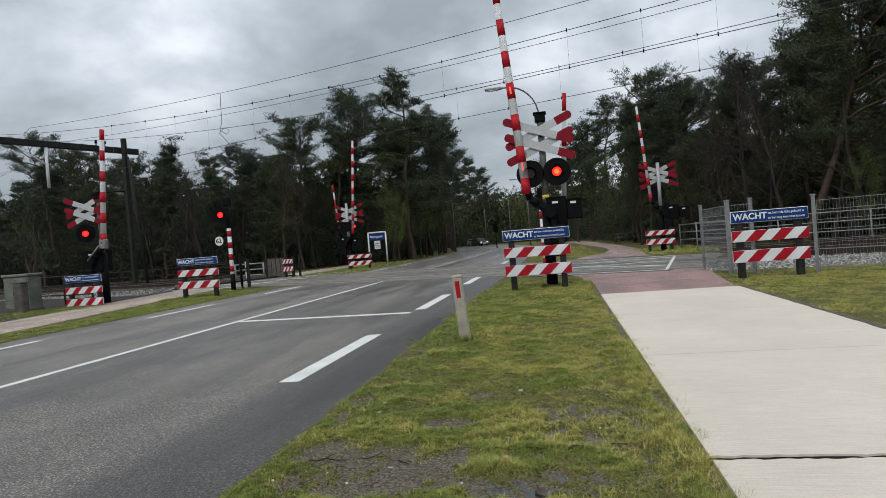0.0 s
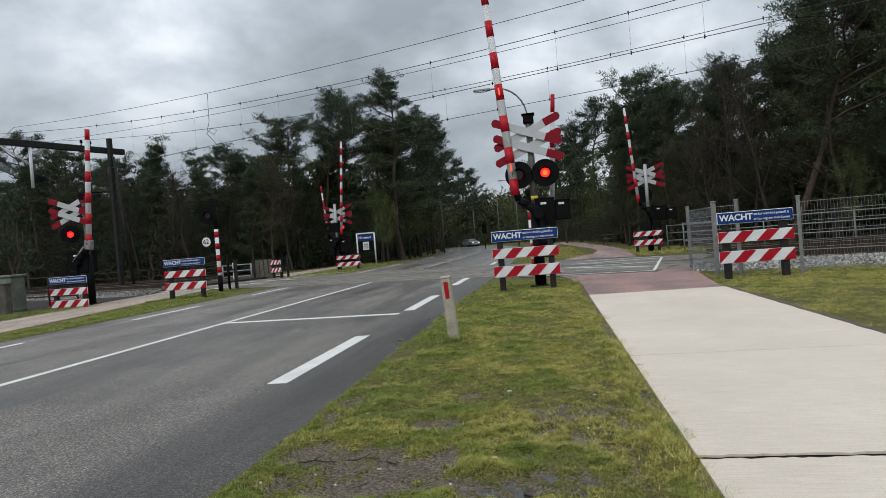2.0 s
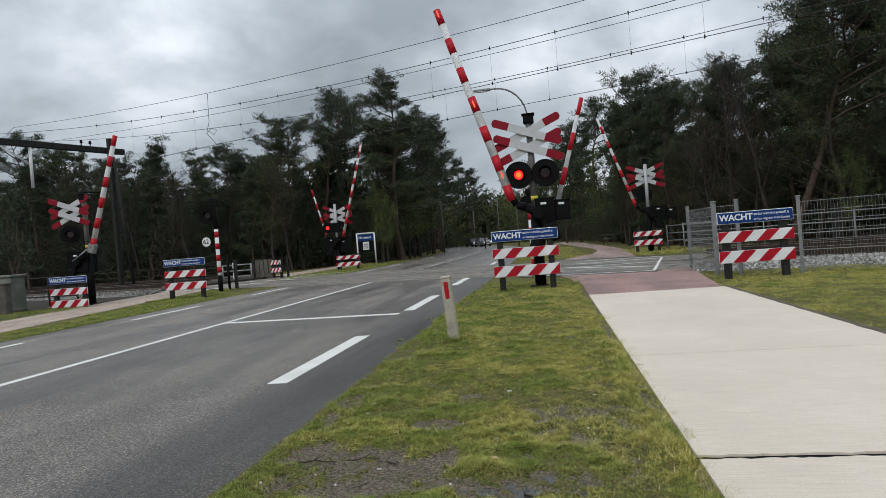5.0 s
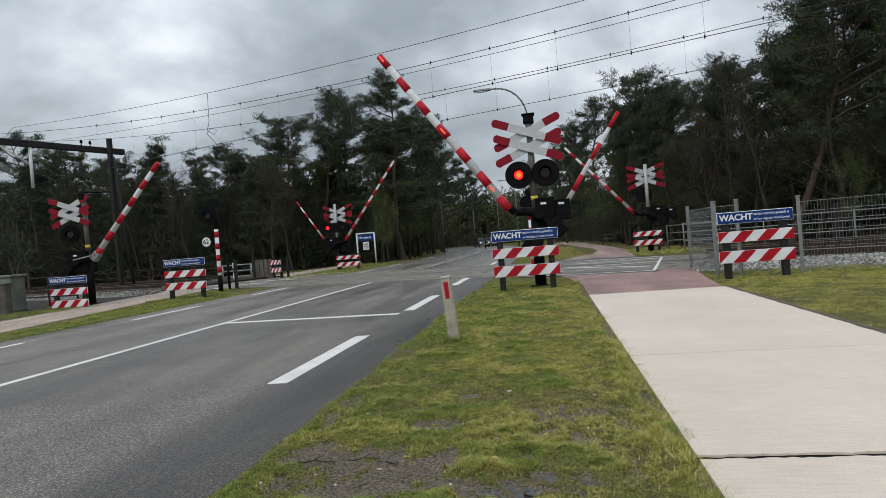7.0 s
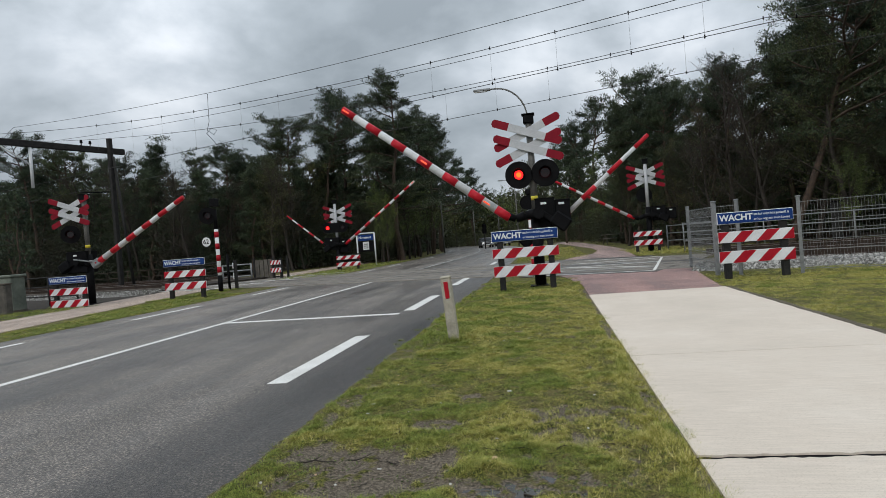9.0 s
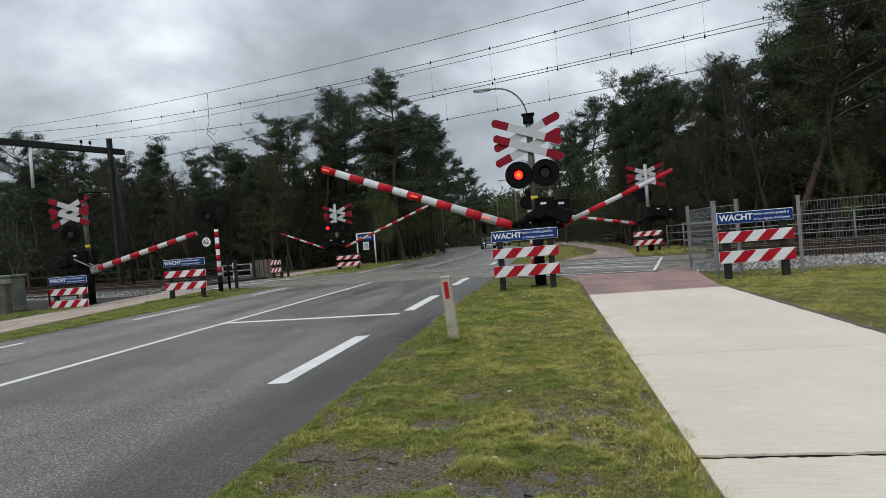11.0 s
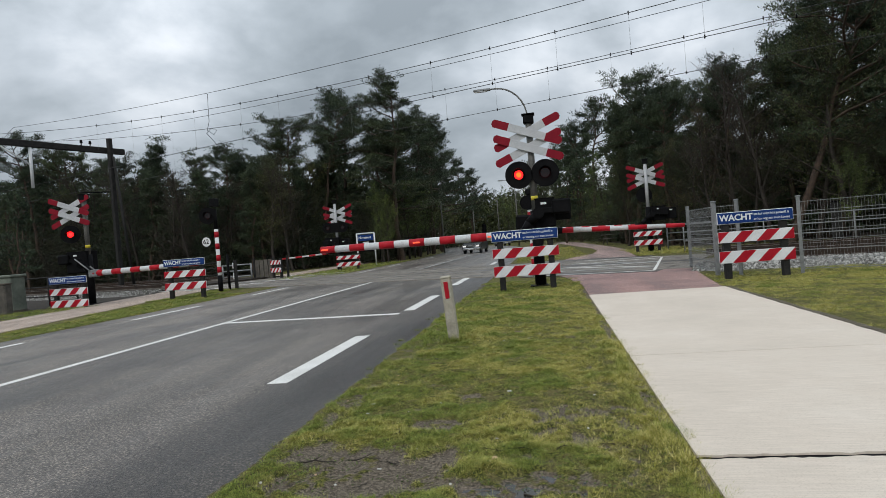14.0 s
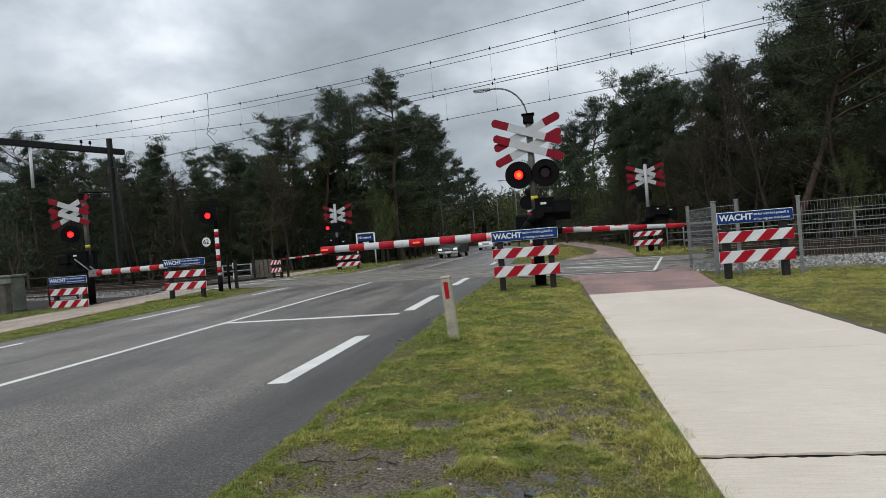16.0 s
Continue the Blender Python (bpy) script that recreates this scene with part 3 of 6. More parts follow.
def portal():
    """The mast and steel beam that carry the overhead line across both tracks."""
    t = thing("catenary_mast", pose(-24.45, 32.3, 0, 0, 0, -21), "dark catenary mast with a horizontal steel beam", "catenary mast")
    bm = bmesh.new()
    box(bm, 0.25, 0.25, 8.75, (0, 0, 4.3), 0.03)
    part("mast", bm, DARK_POST, t)
    bm = bmesh.new()
    rod(bm, (0.75, 0.3, 0), (0.2, 0.05, 7.6), 0.09, 0.07, 8)
    part("stay", bm, DARK_POST, t)
    bm = bmesh.new()
    box(bm, 0.22, 15.0, 0.34, (-0.22, -6.5, 8.0), 0.03)
    part("beam", bm, DARK_POST, t)
    for y in (-4.2, -8.6):
        bm = bmesh.new()
        rod(bm, (-0.22, y, 7.85), (-0.22, y, 5.7), 0.08, None, 8)
        rod(bm, (-0.22, y - 1.5, 7.85), (-0.22, y, 6.9), 0.045, None, 8)
        part("hanger", bm, WHITE, t)
    for y in (-1.5, -1.0):
        bm = bmesh.new()
        rod(bm, (-0.22, y, 8.17), (-0.22, y, 8.3), 0.03, None, 8)
        rod(bm, (-0.22, y, 8.3), (-0.22, y, 8.48), 0.08, 0.06, 8)
        part("insulator", bm, BLACK, t)
    bm = bmesh.new()
    rod(bm, (0, 0, 5.6), (-1.3, -1.2, 5.65), 0.03, None, 6)
    part("bracket", bm, BLACK, t)


portal()


# ---- warning barriers ----
def hazard_board(parent, width, tall, z, y):
    """A white board with slanting red stripes."""
    bm = bmesh.new()
    box(bm, width, 0.03, tall, (0, 0, 0), 0.006)
    b = part("board", bm, WHITE, parent, "white board with slanting red stripes")
    b.location = (0, y, z)
    lean, pitch_w, red_w = tall * 0.95, width / 3.0, width / 6.0
    x = -width / 2 + 0.17 * width - 2 * pitch_w
    while x < width / 2:
        poly = [(x, -tall / 2), (x + red_w, -tall / 2), (x + red_w + lean, tall / 2), (x + lean, tall / 2)]
        for sign in (-1, 1):
            lim = width / 2 - 0.004
            out = []
            for (ax, az), (bx, bz) in zip(poly, poly[1:] + poly[:1]):
                ia, ib = sign * ax <= lim, sign * bx <= lim
                if ia:
                    out.append((ax, az))
                if ia != ib:
                    f = (sign * lim - ax) / (bx - ax)
                    out.append((sign * lim, az + (bz - az) * f))
            poly = out
            if len(poly) < 3:
                break
        if len(poly) >= 3:
            bm = bmesh.new()
            vs = [bm.verts.new((px, -0.0185, pz * 0.97)) for px, pz in poly]
            f = bm.faces.new(vs)
            ext = bmesh.ops.extrude_face_region(bm, geom=[f])
            bmesh.ops.translate(bm, verts=[v for v in ext["geom"] if isinstance(v, bmesh.types.BMVert)], vec=(0, 0.003, 0))
            bmesh.ops.recalc_face_normals(bm, faces=bm.faces[:])
            part("red_stripe", bm, RED, b)
        x += pitch_w
    return b


def warning_barrier(m, width, label, sign=True, scale=1.0, front=True):
    t = thing("warning_barrier", m, label, "warning barrier", "striped warning barriers")
    for x in (-0.38 * width, 0.38 * width):
        bm = bmesh.new()
        box(bm, 0.13, 0.13, 1.36 if sign else 1.06, (x, 0, (1.36 if sign else 1.06) / 2 - 0.03), 0.012)
        part("post", bm, DARK_POST, t)
    y = -0.085 if front else 0.085
    hazard_board(t, width, 0.22, 0.83, y)
    hazard_board(t, width, 0.24, 0.43, y)
    if sign:
        bm = bmesh.new()
        box(bm, width, 0.025, 0.235, (0, 0, 0), 0.008)
        p = part("sign_panel", bm, WHITE, t, "blue sign with white lettering")
        p.location = (0, -0.095, 1.21)
        bm = bmesh.new()
        box(bm, width - 0.02, 0.004, 0.215, (0, -0.0145, 0))
        part("blue_face", bm, BLUE, p)
        up = Matrix.Rotation(radians(90), 4, "X")
        w = width
        lettering("WACHT", 0.168, WHITE, p, Matrix.Translation((-w / 2 + 0.045, -0.019, 0.0)) @ up, squeeze=0.99, bold=0.03)
        lettering("tot het rode licht gedoofd is", 0.066, WHITE, p, Matrix.Translation((-w / 2 + 0.69, -0.019, 0.045)) @ up, squeeze=0.86)
        lettering("er kan nog een trein komen", 0.066, WHITE, p, Matrix.Translation((-w / 2 + 0.69, -0.019, -0.052)) @ up, squeeze=0.89)
    return t


warning_barrier(pose(-0.51, 13.85, 0, 0, 0, 0), 1.45, "striped red and white barrier with blue sign on the verge")
warning_barrier(pose(4.06, 13.3, 0, 0, 0, 0), 1.42, "striped red and white barrier with blue sign by the fence")
warning_barrier(pose(-11.95, 19.0, 0, 0, 0, 0), 1.5, "striped barrier with blue sign beside the far path")
warning_barrier(pose(-15.75, 18.3, -0.28, 0, 0, 0), 1.42, "low striped barrier with a blue sign beside the grey cabinet")
warning_barrier(pose(4.45, 29.4, 0, 0, 0, 0), 1.25, "small striped barrier in front of the far crossing signal", sign=False)
warning_barrier(pose(-11.85, 35.8, -0.1, 0, 0, 0), 1.5, "striped barrier beside the far crossing signal", sign=False)
warning_barrier(pose(-14.0, 30.5, 0, 0, 0, -35), 1.0, "striped barrier at the end of the grey gate", sign=False)


# ---- crossing signals ----
RAISED = 85.5


def swing(points):
    return [(0.0, RAISED), (3.55, RAISED)] + points + [(16.0, points[-1][1])]


CURVE_A = swing([(4.0, 83.2), (4.2, 81.2), (6.3, 60.2), (6.5, 58.4), (7.0, 54.4), (7.5, 50.0), (8.0, 46.3), (8.5, 41.8), (9.0, 37.8), (9.2, 36.2),
                 (11.3, 19.0), (11.5, 17.4), (12.0, 13.4), (12.5, 9.3), (13.0, 5.5), (13.5, 2.2), (13.9, 0.0)])
CURVE_B = swing([(4.0, 81.5), (4.2, 79.7), (6.3, 62.0), (6.5, 60.3), (9.0, 40.3), (9.2, 38.6), (11.5, 17.2), (12.5, 8.0), (13.4, 0.0), (13.8, -2.0)])
CURVE_C = swing([(4.0, 82.8), (6.3, 55.8), (6.5, 53.6), (9.0, 29.7), (9.2, 28.0), (11.5, 9.3), (12.0, 5.0), (12.6, 1.2), (13.0, 0.9)])
CURVE_D = swing([(4.0, 83.0), (6.3, 60.0), (6.5, 57.8), (9.0, 36.7), (11.5, 17.8), (12.5, 11.8), (13.0, 8.4), (13.5, 4.0), (14.2, 0.5)])
CURVE_E = swing([(4.0, 83.5), (6.3, 63.5), (6.5, 61.5), (9.0, 40.4), (11.5, 18.2), (13.0, 6.0), (13.6, 0.0), (14.0, -2.3)])
CURVE_F = swing([(4.0, 82.0), (6.3, 56.2), (6.5, 53.9), (9.0, 30.4), (11.5, 7.3), (12.0, 4.0), (12.6, 2.6)])

BOOMS, LAMPS = [], []


def st_andrew_cross(parent, x, z, y, span=1.66, lean=22.0):
    for s in (1, -1):
        bm = bmesh.new()
        box(bm, span * 0.96, 0.018, 0.178, (0, 0, 0), 0.004)
        a = part("cross_arm", bm, SHADED_WHITE, parent, "white arm with red ends")
        a.matrix_basis = pose(x, y - s * 0.03, z, 0, s * lean - 1.5, 0)
        for e in (-1, 1):
            bm = bmesh.new()
            x0, x1, x2 = e * span * 0.265, e * span * 0.47, e * span * 0.5
            top = [(x0, -0.091), (x1, -0.091), (x2, -0.04), (x2, 0.04), (x1, 0.091), (x0, 0.091)]
            fr = [bm.verts.new((px, -0.0125, pz)) for px, pz in top]
            bk = [bm.verts.new((px, 0.0125, pz)) for px, pz in top]
            bm.faces.new(fr)
            bm.faces.new(bk[::-1])
            for i in range(6):
                j = (i + 1) % 6
                bm.faces.new((fr[i], bk[i], bk[j], fr[j]))
            bmesh.ops.recalc_face_normals(bm, faces=bm.faces[:])
            part("red_end", bm, SHADED_RED, a)


def lens_disc(parent, at, core, radius=0.105):
    """A two-faced round lens: glowing on one side, dark on the other."""
    bm = bmesh.new()
    rings = []
    for r, y, k in ((radius, -0.012, 0), (radius, 0.012, 1)):
        rings.append([bm.verts.new((r * math.cos(a), y, r * math.sin(a))) for a in [2 * math.pi * i / 20 for i in range(20)]])
    inner = [bm.verts.new((0.55 * v.co.x, -0.02, 0.55 * v.co.z)) for v in rings[0]]
    for i in range(20):
        j = (i + 1) % 20
        bm.faces.new((rings[0][i], rings[0][j], inner[j], inner[i])).material_index = 0
        bm.faces.new((rings[0][i], rings[1][i], rings[1][j], rings[0][j])).material_index = 1
    bm.faces.new(inner).material_index = 2
    bm.faces.new(rings[1]).material_index = 1
    bmesh.ops.recalc_face_normals(bm, faces=bm.faces[:])
    ob = part("lens", bm, (LIT, UNLIT, core), parent, "round red warning lens")
    ob.location = at
    return ob


def lamp_head(parent, x, z, y=-0.16, radius=0.315, key=None, turn=0.0):
    """A round black backing board with a hooded red lens."""
    bm = bmesh.new()
    rod(bm, (0, 0, 0), (0, 0.03, 0), radius, None, 28)
    board = part("backing_board", bm, BLACK, parent)
    board.matrix_basis = pose(x, y, z, 0, 0, turn)
    bm = bmesh.new()
    n = 18
    ra = 0.13
    rows = []
    for yy, rr in ((0.0, ra), (-0.2, ra * 1.05)):
        rows.append([bm.verts.new((rr * math.cos(a), yy - (0.05 * math.sin(a) if yy < 0 else 0), rr * math.sin(a)))
                     for a in [radians(-25) + radians(230) * i / n for i in range(n + 1)]])
    for i in range(n):
        bm.faces.new((rows[0][i], rows[0][i + 1], rows[1][i + 1], rows[1][i]))
    bmesh.ops.solidify(bm, geom=bm.faces[:], thickness=0.008)
    part("hood", bm, BLACK, board)
    at = (x + 0.035 * math.sin(radians(turn)), y - 0.035 * math.cos(radians(turn)), z)
    core = LIT_HOT if parent.location.y < 16 and parent.location.x > -6 else LIT_CORE
    LAMPS.append((lens_disc(parent, at, core), at, key, turn))


def boom(parent, s, px, py, pz, a, b, length, r0, r1, curve, first_red=True, band=0.29, lamps=(), bracket=True, weight=True, pale_root=False):
    """A striped pole on a cranked arm, which swings in the parent's xz plane about (px, py, pz)."""
    bm = bmesh.new()
    rod(bm, (s * a, 0, -b), (s * (a + length), 0, -b), r0, r1, 14)
    ob = part("boom", bm, BOOM_WHITE, parent, "red and white striped barrier boom")
    count = int(round(length / band))
    band = length / count
    for k in range(count):
        if (k % 2 == 0) != first_red:
            continue
        f0, f1 = k / count, (k + 1) / count
        bm = bmesh.new()
        e = 0.003
        rod(bm, (s * (a + length * f0), 0, -b), (s * (a + length * f1), 0, -b), r0 + (r1 - r0) * f0 + e, r0 + (r1 - r0) * f1 + e, 14)
        part("red_band", bm, BOOM_RED, ob)
    if bracket:
        bm = bmesh.new()
        pts = [(0, 0, 0), (s * a * 0.45, 0, -b * 0.45), (s * a * 0.72, 0, -b * 0.86), (s * (a + 0.16), 0, -b)]
        for (p, q), r in zip(zip(pts, pts[1:]), (0.11, 0.10, 0.085)):
            rod(bm, p, q, r, r * 0.92, 10)
        rod(bm, (0, -0.12, 0), (0, 0.12, 0), 0.13, None, 14)
        part("cranked_arm", bm, BLACK, ob)
        if pale_root:
            bm = bmesh.new()
            box(bm, 0.34, 0.2, 0.26, (s * (a + 0.0), 0, -b), 0.03)
            part("clamp", bm, GALV, ob, "pale galvanised clamp")
            for yy in (-0.13, 0.13):
                bm = bmesh.new()
                rod(bm, (0, yy, 0.1), (s * a * 0.9, yy, -b + 0.1), 0.025, None, 6)
                part("guard_bar", bm, GALV, ob)
    if weight:
        bm = bmesh.new()
        box(bm, 0.42, 0.2, 0.34, (-s * 0.52, 0, 0.12), 0.04)
        box(bm, 0.5, 0.08, 0.12, (-s * 0.25, 0, 0.05), 0.01)
        part("counterweight", bm, BLACK, ob)
    for f in lamps:
        x = s * (a + length * f)
        r = r0 + (r1 - r0) * f
        bm = bmesh.new()
        box(bm, 0.17, 0.03, 0.035, (x, -r - 0.008, -b), 0.008)
        part("boom_lamp", bm, BOOM_LIT, ob, "small glowing red boom lamp")
    BOOMS.append((ob, s, (px, py, pz), curve))
    return ob


def signal(m, label, height, cross_y, crosses, lamps, drive, top_box=True, arms=1.66, lower=1.75, aim=0.0):
    t = thing("crossing_signal", m, label, "level crossing signal", "level crossing signals")
    bm = bmesh.new()
    rod(bm, (0, 0, -0.05), (0, 0, lower), 0.13, 0.12, 16)
    box(bm, 0.5, 0.5, 0.1, (0, 0, -0.025), 0.02)
    part("base_post", bm, BLACK, t)
    bm = bmesh.new()
    rod(bm, (0, 0, lower), (0, 0, height - 0.2), 0.078, None, 14)
    # posts seen from behind share the crosses' white with shade painted in
    part("upper_post", bm, POST_GREY if cross_y < 0 else SHADED_WHITE, t, "grey steel post")
    if cross_y < 0:
        bm = bmesh.new()
        rod(bm, (0, 0, lower + 0.24), (0, 0, lower + 0.34), 0.083, None, 14)
        part("tag", bm, YELLOW, t, "yellow tag round the post")
    if top_box:
        bm = bmesh.new()
        box(bm, 0.24, 0.24, 0.2, (0, 0, height - 0.1), 0.02)
        box(bm, 0.3, 0.3, 0.03, (0, 0, height + 0.005), 0.01)
        part("bell_housing", bm, BLACK, t)
    for x, z in crosses:
        st_andrew_cross(t, x, z, cross_y, arms)
    for x, z, key in lamps:
        lamp_head(t, x, z, key=key, turn=aim)
    for k, (x, y, z, sx, sy, sz) in enumerate(drive):
        bm = bmesh.new()
        box(bm, sx, sy, sz, (x, y, z), 0.025)
        box(bm, sx * 1.04, sy * 1.04, 0.03, (x, y, z + sz / 2), 0.008)
        d = part("drive_housing", bm, BLACK, t)
        bm = bmesh.new()
        box(bm, 0.13, 0.006, 0.05, (x - sx * 0.05, y - sy / 2 - 0.003, z + sz * 0.33), 0.0)
        part("type_plate", bm, WHITE, d)
    return t


near = signal(pose(-0.24, 14.6, 0), "black crossing signal with double cross and twin red lamps", 3.97, -0.13, ((-0.06, 3.56), (-0.05, 3.2)),
              [(-0.31, 2.59, "near_left"), (0.29, 2.59, "near_right")], [(0.22, 0.12, 1.68, 0.46, 0.42, 0.66), (0.62, 0.15, 1.72, 0.36, 0.3, 0.46)])
boom(near, -1, 0.07, -0.2, 1.68, 0.49, 0.45, 4.78, 0.1, 0.08, CURVE_A, True, 0.37, (0.975, 0.5, 0.13))
boom(near, 1, 0.24, 0.32, 1.37, 0.19, 0.12, 2.9, 0.06, 0.045, CURVE_B, True, 0.42, (), True, True)
left = signal(pose(-15.95, 19.5, 0), "black crossing signal with one red lamp by the far path", 3.86, -0.13, ((-0.5, 3.46), (-0.5, 3.12)),
              [(-0.5, 2.5, "left")], [(-0.35, 0.1, 1.5, 0.82, 0.55, 0.74)], aim=30.0)
boom(left, 1, -0.28, -0.2, 1.52, 0.6, 0.45, 4.0, 0.1, 0.075, CURVE_C, True, 0.365, (), pale_root=True)
far_left = signal(pose(-12.7, 36.5, 0), "crossing signal seen from behind with twin red lamps beyond the tracks", 4.25, 0.13, ((0.1, 3.56), (0.1, 3.14)),
                  [(-0.5, 2.6, "far_left"), (0.45, 2.58, "far_right")], [(-0.3, 0.1, 1.6, 0.9, 0.5, 0.75), (0.45, 0.1, 1.45, 0.5, 0.5, 0.8)], arms=1.95, aim=14.0)
boom(far_left, 1, -0.12, -0.25, 1.57, 0.57, 0.45, 5.65, 0.085, 0.06, CURVE_D, True, 0.40, (0.975, 0.5))
boom(far_left, -1, -0.1, 0.3, 1.57, 0.62, 0.5, 3.1, 0.06, 0.04, CURVE_E, True, 0.42, ())
bm = bmesh.new()
box(bm, 0.95, 0.03, 0.6, (-0.02, -0.1, 2.59), 0.0)
part("twin_backing_board", bm, BLACK, far_left)
far_right = signal(pose(4.66, 30.0, 0), "crossing signal seen from behind beside the red path", 4.25, 0.13, ((0.0, 3.66), (0.0, 3.3)),
                   [], [(0.45, 0.1, 1.72, 0.6, 0.5, 0.65), (1.0, 0.1, 1.68, 0.45, 0.4, 0.5)], arms=1.8, lower=2.05)
bm = bmesh.new()
rod(bm, (-0.1, 0.2, 2.62), (-0.1, 0.23, 2.62), 0.36, None, 24)
part("backing_board", bm, BLACK, far_right)
boom(far_right, -1, 0.12, -0.25, 1.69, 0.62, 0.5, 4.4, 0.075, 0.05, CURVE_F, True, 0.37, ())


def striped_signal():
    """A slim striped pole with one red lamp and a round number plate."""
    t = thing("lamp_pole", pose(-12.22, 21.6, 0), "red and white striped pole with a single red lamp", "warning lamp")
    bm = bmesh.new()
    rod(bm, (0, 0, -0.05), (0, 0, 2.35), 0.075, None, 14)
    pole = part("pole", bm, WHITE, t)
    for k in range(5):
        bm = bmesh.new()
        z = 0.28 + 0.44 * k
        rod(bm, (0, 0, z), (0, 0, z + 0.22), 0.078, None, 14)
        part("red_band", bm, RED, pole)
    bm = bmesh.new()
    rod(bm, (0, 0, -0.05), (0, 0, 0.62), 0.09, None, 14)
    part("base_sleeve", bm, BLACK, t, "black sleeve round the pole's foot")
    bm = bmesh.new()
    rod(bm, (0, 0, 2.35), (0, 0, 3.1), 0.07, None, 12)
    box(bm, 0.26, 0.26, 0.3, (0, 0, 3.35), 0.02)
    part("lamp_arm", bm, BLACK, t)
    lamp_head(t, -0.2, 2.87, key="pole", turn=20.0)
    bm = bmesh.new()
    rod(bm, (-0.35, -0.12, 1.9), (-0.35, -0.14, 1.9), 0.19, None, 24)
    plate = part("number_plate_disc", bm, BLACK, t, "round white plate with a black number")
    bm = bmesh.new()
    rod(bm, (-0.35, -0.139, 1.9), (-0.35, -0.145, 1.9), 0.172, None, 24)
    part("disc_face", bm, WHITE, plate)
    lettering("62", 0.24, BLACK, plate, Matrix.Translation((-0.48, -0.149, 1.9)) @ Matrix.Rotation(radians(90), 4, "X"), squeeze=0.98)


striped_signal()

# narrow hazard board leaning behind the striped pole
warning_barrier(pose(-12.0, 22.4, 0.1, 0, 0, -62), 1.0, "striped barrier standing edge-on behind the lamp pole", sign=False)


# ---- roadside things ----
def delineator():
    t = thing("marker_post", pose(-1.19, 7.31, -0.03, 0, -3.5, 0), "leaning pale concrete marker post with a red reflector on the verge", "marker post")
    bm = bmesh.new()
    box(bm, 0.125, 0.1, 0.80, (0, 0, 0.40), 0.015)
    part("post", bm, LENS_GREY, t)
    bm = bmesh.new()
    box(bm, 0.13, 0.105, 0.035, (0, 0, 0.805), 0.012)
    part("cap", bm, LENS_GREY, t)
    bm = bmesh.new()
    box(bm, 0.05, 0.012, 0.2, (0.0, -0.053, 0.655), 0.004)
    part("reflector", bm, RED, t, "dark red reflector strip")


delineator()


def place_sign():
    t = thing("place_sign", pose(-12.25, 41.0, -0.05), "white-framed notice board with a blue place name strip", "notice board")
    bm = bmesh.new()
    for x in (-0.62, 0.62):
        rod(bm, (x, 0, 0), (x, 0, 2.25), 0.05, None, 10)
    rod(bm, (-0.62, 0, 2.25), (0.62, 0, 2.25), 0.05, None, 10)
    part("frame", bm, WHITE, t)
    bm = bmesh.new()
    box(bm, 1.1, 0.04, 0.4, (0, 0, 1.95), 0.01)
    p = part("name_strip", bm, BLUE, t)
    lettering("Nunspeet", 0.24, WHITE, p, Matrix.Translation((-0.5, -0.024, 1.97)) @ Matrix.Rotation(radians(90), 4, "X"), squeeze=0.95)
    bm = bmesh.new()
    box(bm, 1.1, 0.04, 0.72, (0, 0, 1.36), 0.01)
    part("notice_panel", bm, BLACK, t)
    bm = bmesh.new()
    box(bm, 0.42, 0.012, 0.55, (0, -0.03, 1.4), 0.004)
    n = part("notice", bm, WHITE, t, "small white and grey notice")
    for k in range(3):
        bm = bmesh.new()
        box(bm, 0.3, 0.006, 0.06, (0, -0.038, 1.25 + 0.13 * k))
        part("text_bar", bm, GREY_CAB, n)


place_sign()


def cabinet():
    t = thing("relay_cabinet", pose(-17.7, 17.8, -0.01), "weathered grey-green metal relay cabinet beside the track", "cabinet")
    bm = bmesh.new()
    box(bm, 0.95, 0.55, 1.12, (0, 0, 0.62), 0.02)
    part("body", bm, GREY_CAB, t)
    bm = bmesh.new()
    box(bm, 1.05, 0.65, 0.1, (0, 0, 1.22), 0.03)
    part("lid", bm, GREY_CAB, t)
    for x in (-0.23, 0.23):
        bm = bmesh.new()
        box(bm, 0.43, 0.02, 0.98, (x, -0.285, 0.62), 0.008)
        d = part("door", bm, GREY_CAB, t)
        bm = bmesh.new()
        box(bm, 0.03, 0.03, 0.12, (x + (0.15 if x < 0 else -0.15), -0.305, 0.65), 0.006)
        part("handle", bm, BLACK, d)
    bm = bmesh.new()
    box(bm, 1.0, 0.6, 0.1, (0, 0, 0.05), 0.01)
    part("plinth", bm, SLEEPER, t)
    for x, z, w, h, lean in ((0.18, 0.82, 0.035, 0.3, 12), (0.27, 0.84, 0.035, 0.26, -25), (0.34, 0.72, 0.03, 0.22, 8), (0.22, 0.66, 0.2, 0.035, 6), (0.1, 0.74, 0.03, 0.2, -14)):
        bm = bmesh.new()
        box(bm, w, 0.003, h, (0, 0, 0))
        part("paint_scrawl", bm, BLACK, t, "black sprayed scrawl").matrix_basis = pose(x, -0.2975, z, 0, lean, 0)


def stump_post():
    t = thing("weathered_post", pose(-17.1, 17.1, -0.02), "short weathered grey post standing before the cabinet", "post")
    bm = bmesh.new()
    box(bm, 0.34, 0.3, 0.98, (0, 0, 0.49), 0.04)
    part("body", bm, WOOD, t)
    bm = bmesh.new()
    box(bm, 0.37, 0.33, 0.05, (0, 0, 0.995), 0.015)
    part("cap", bm, SLEEPER, t)


stump_post()
cabinet()


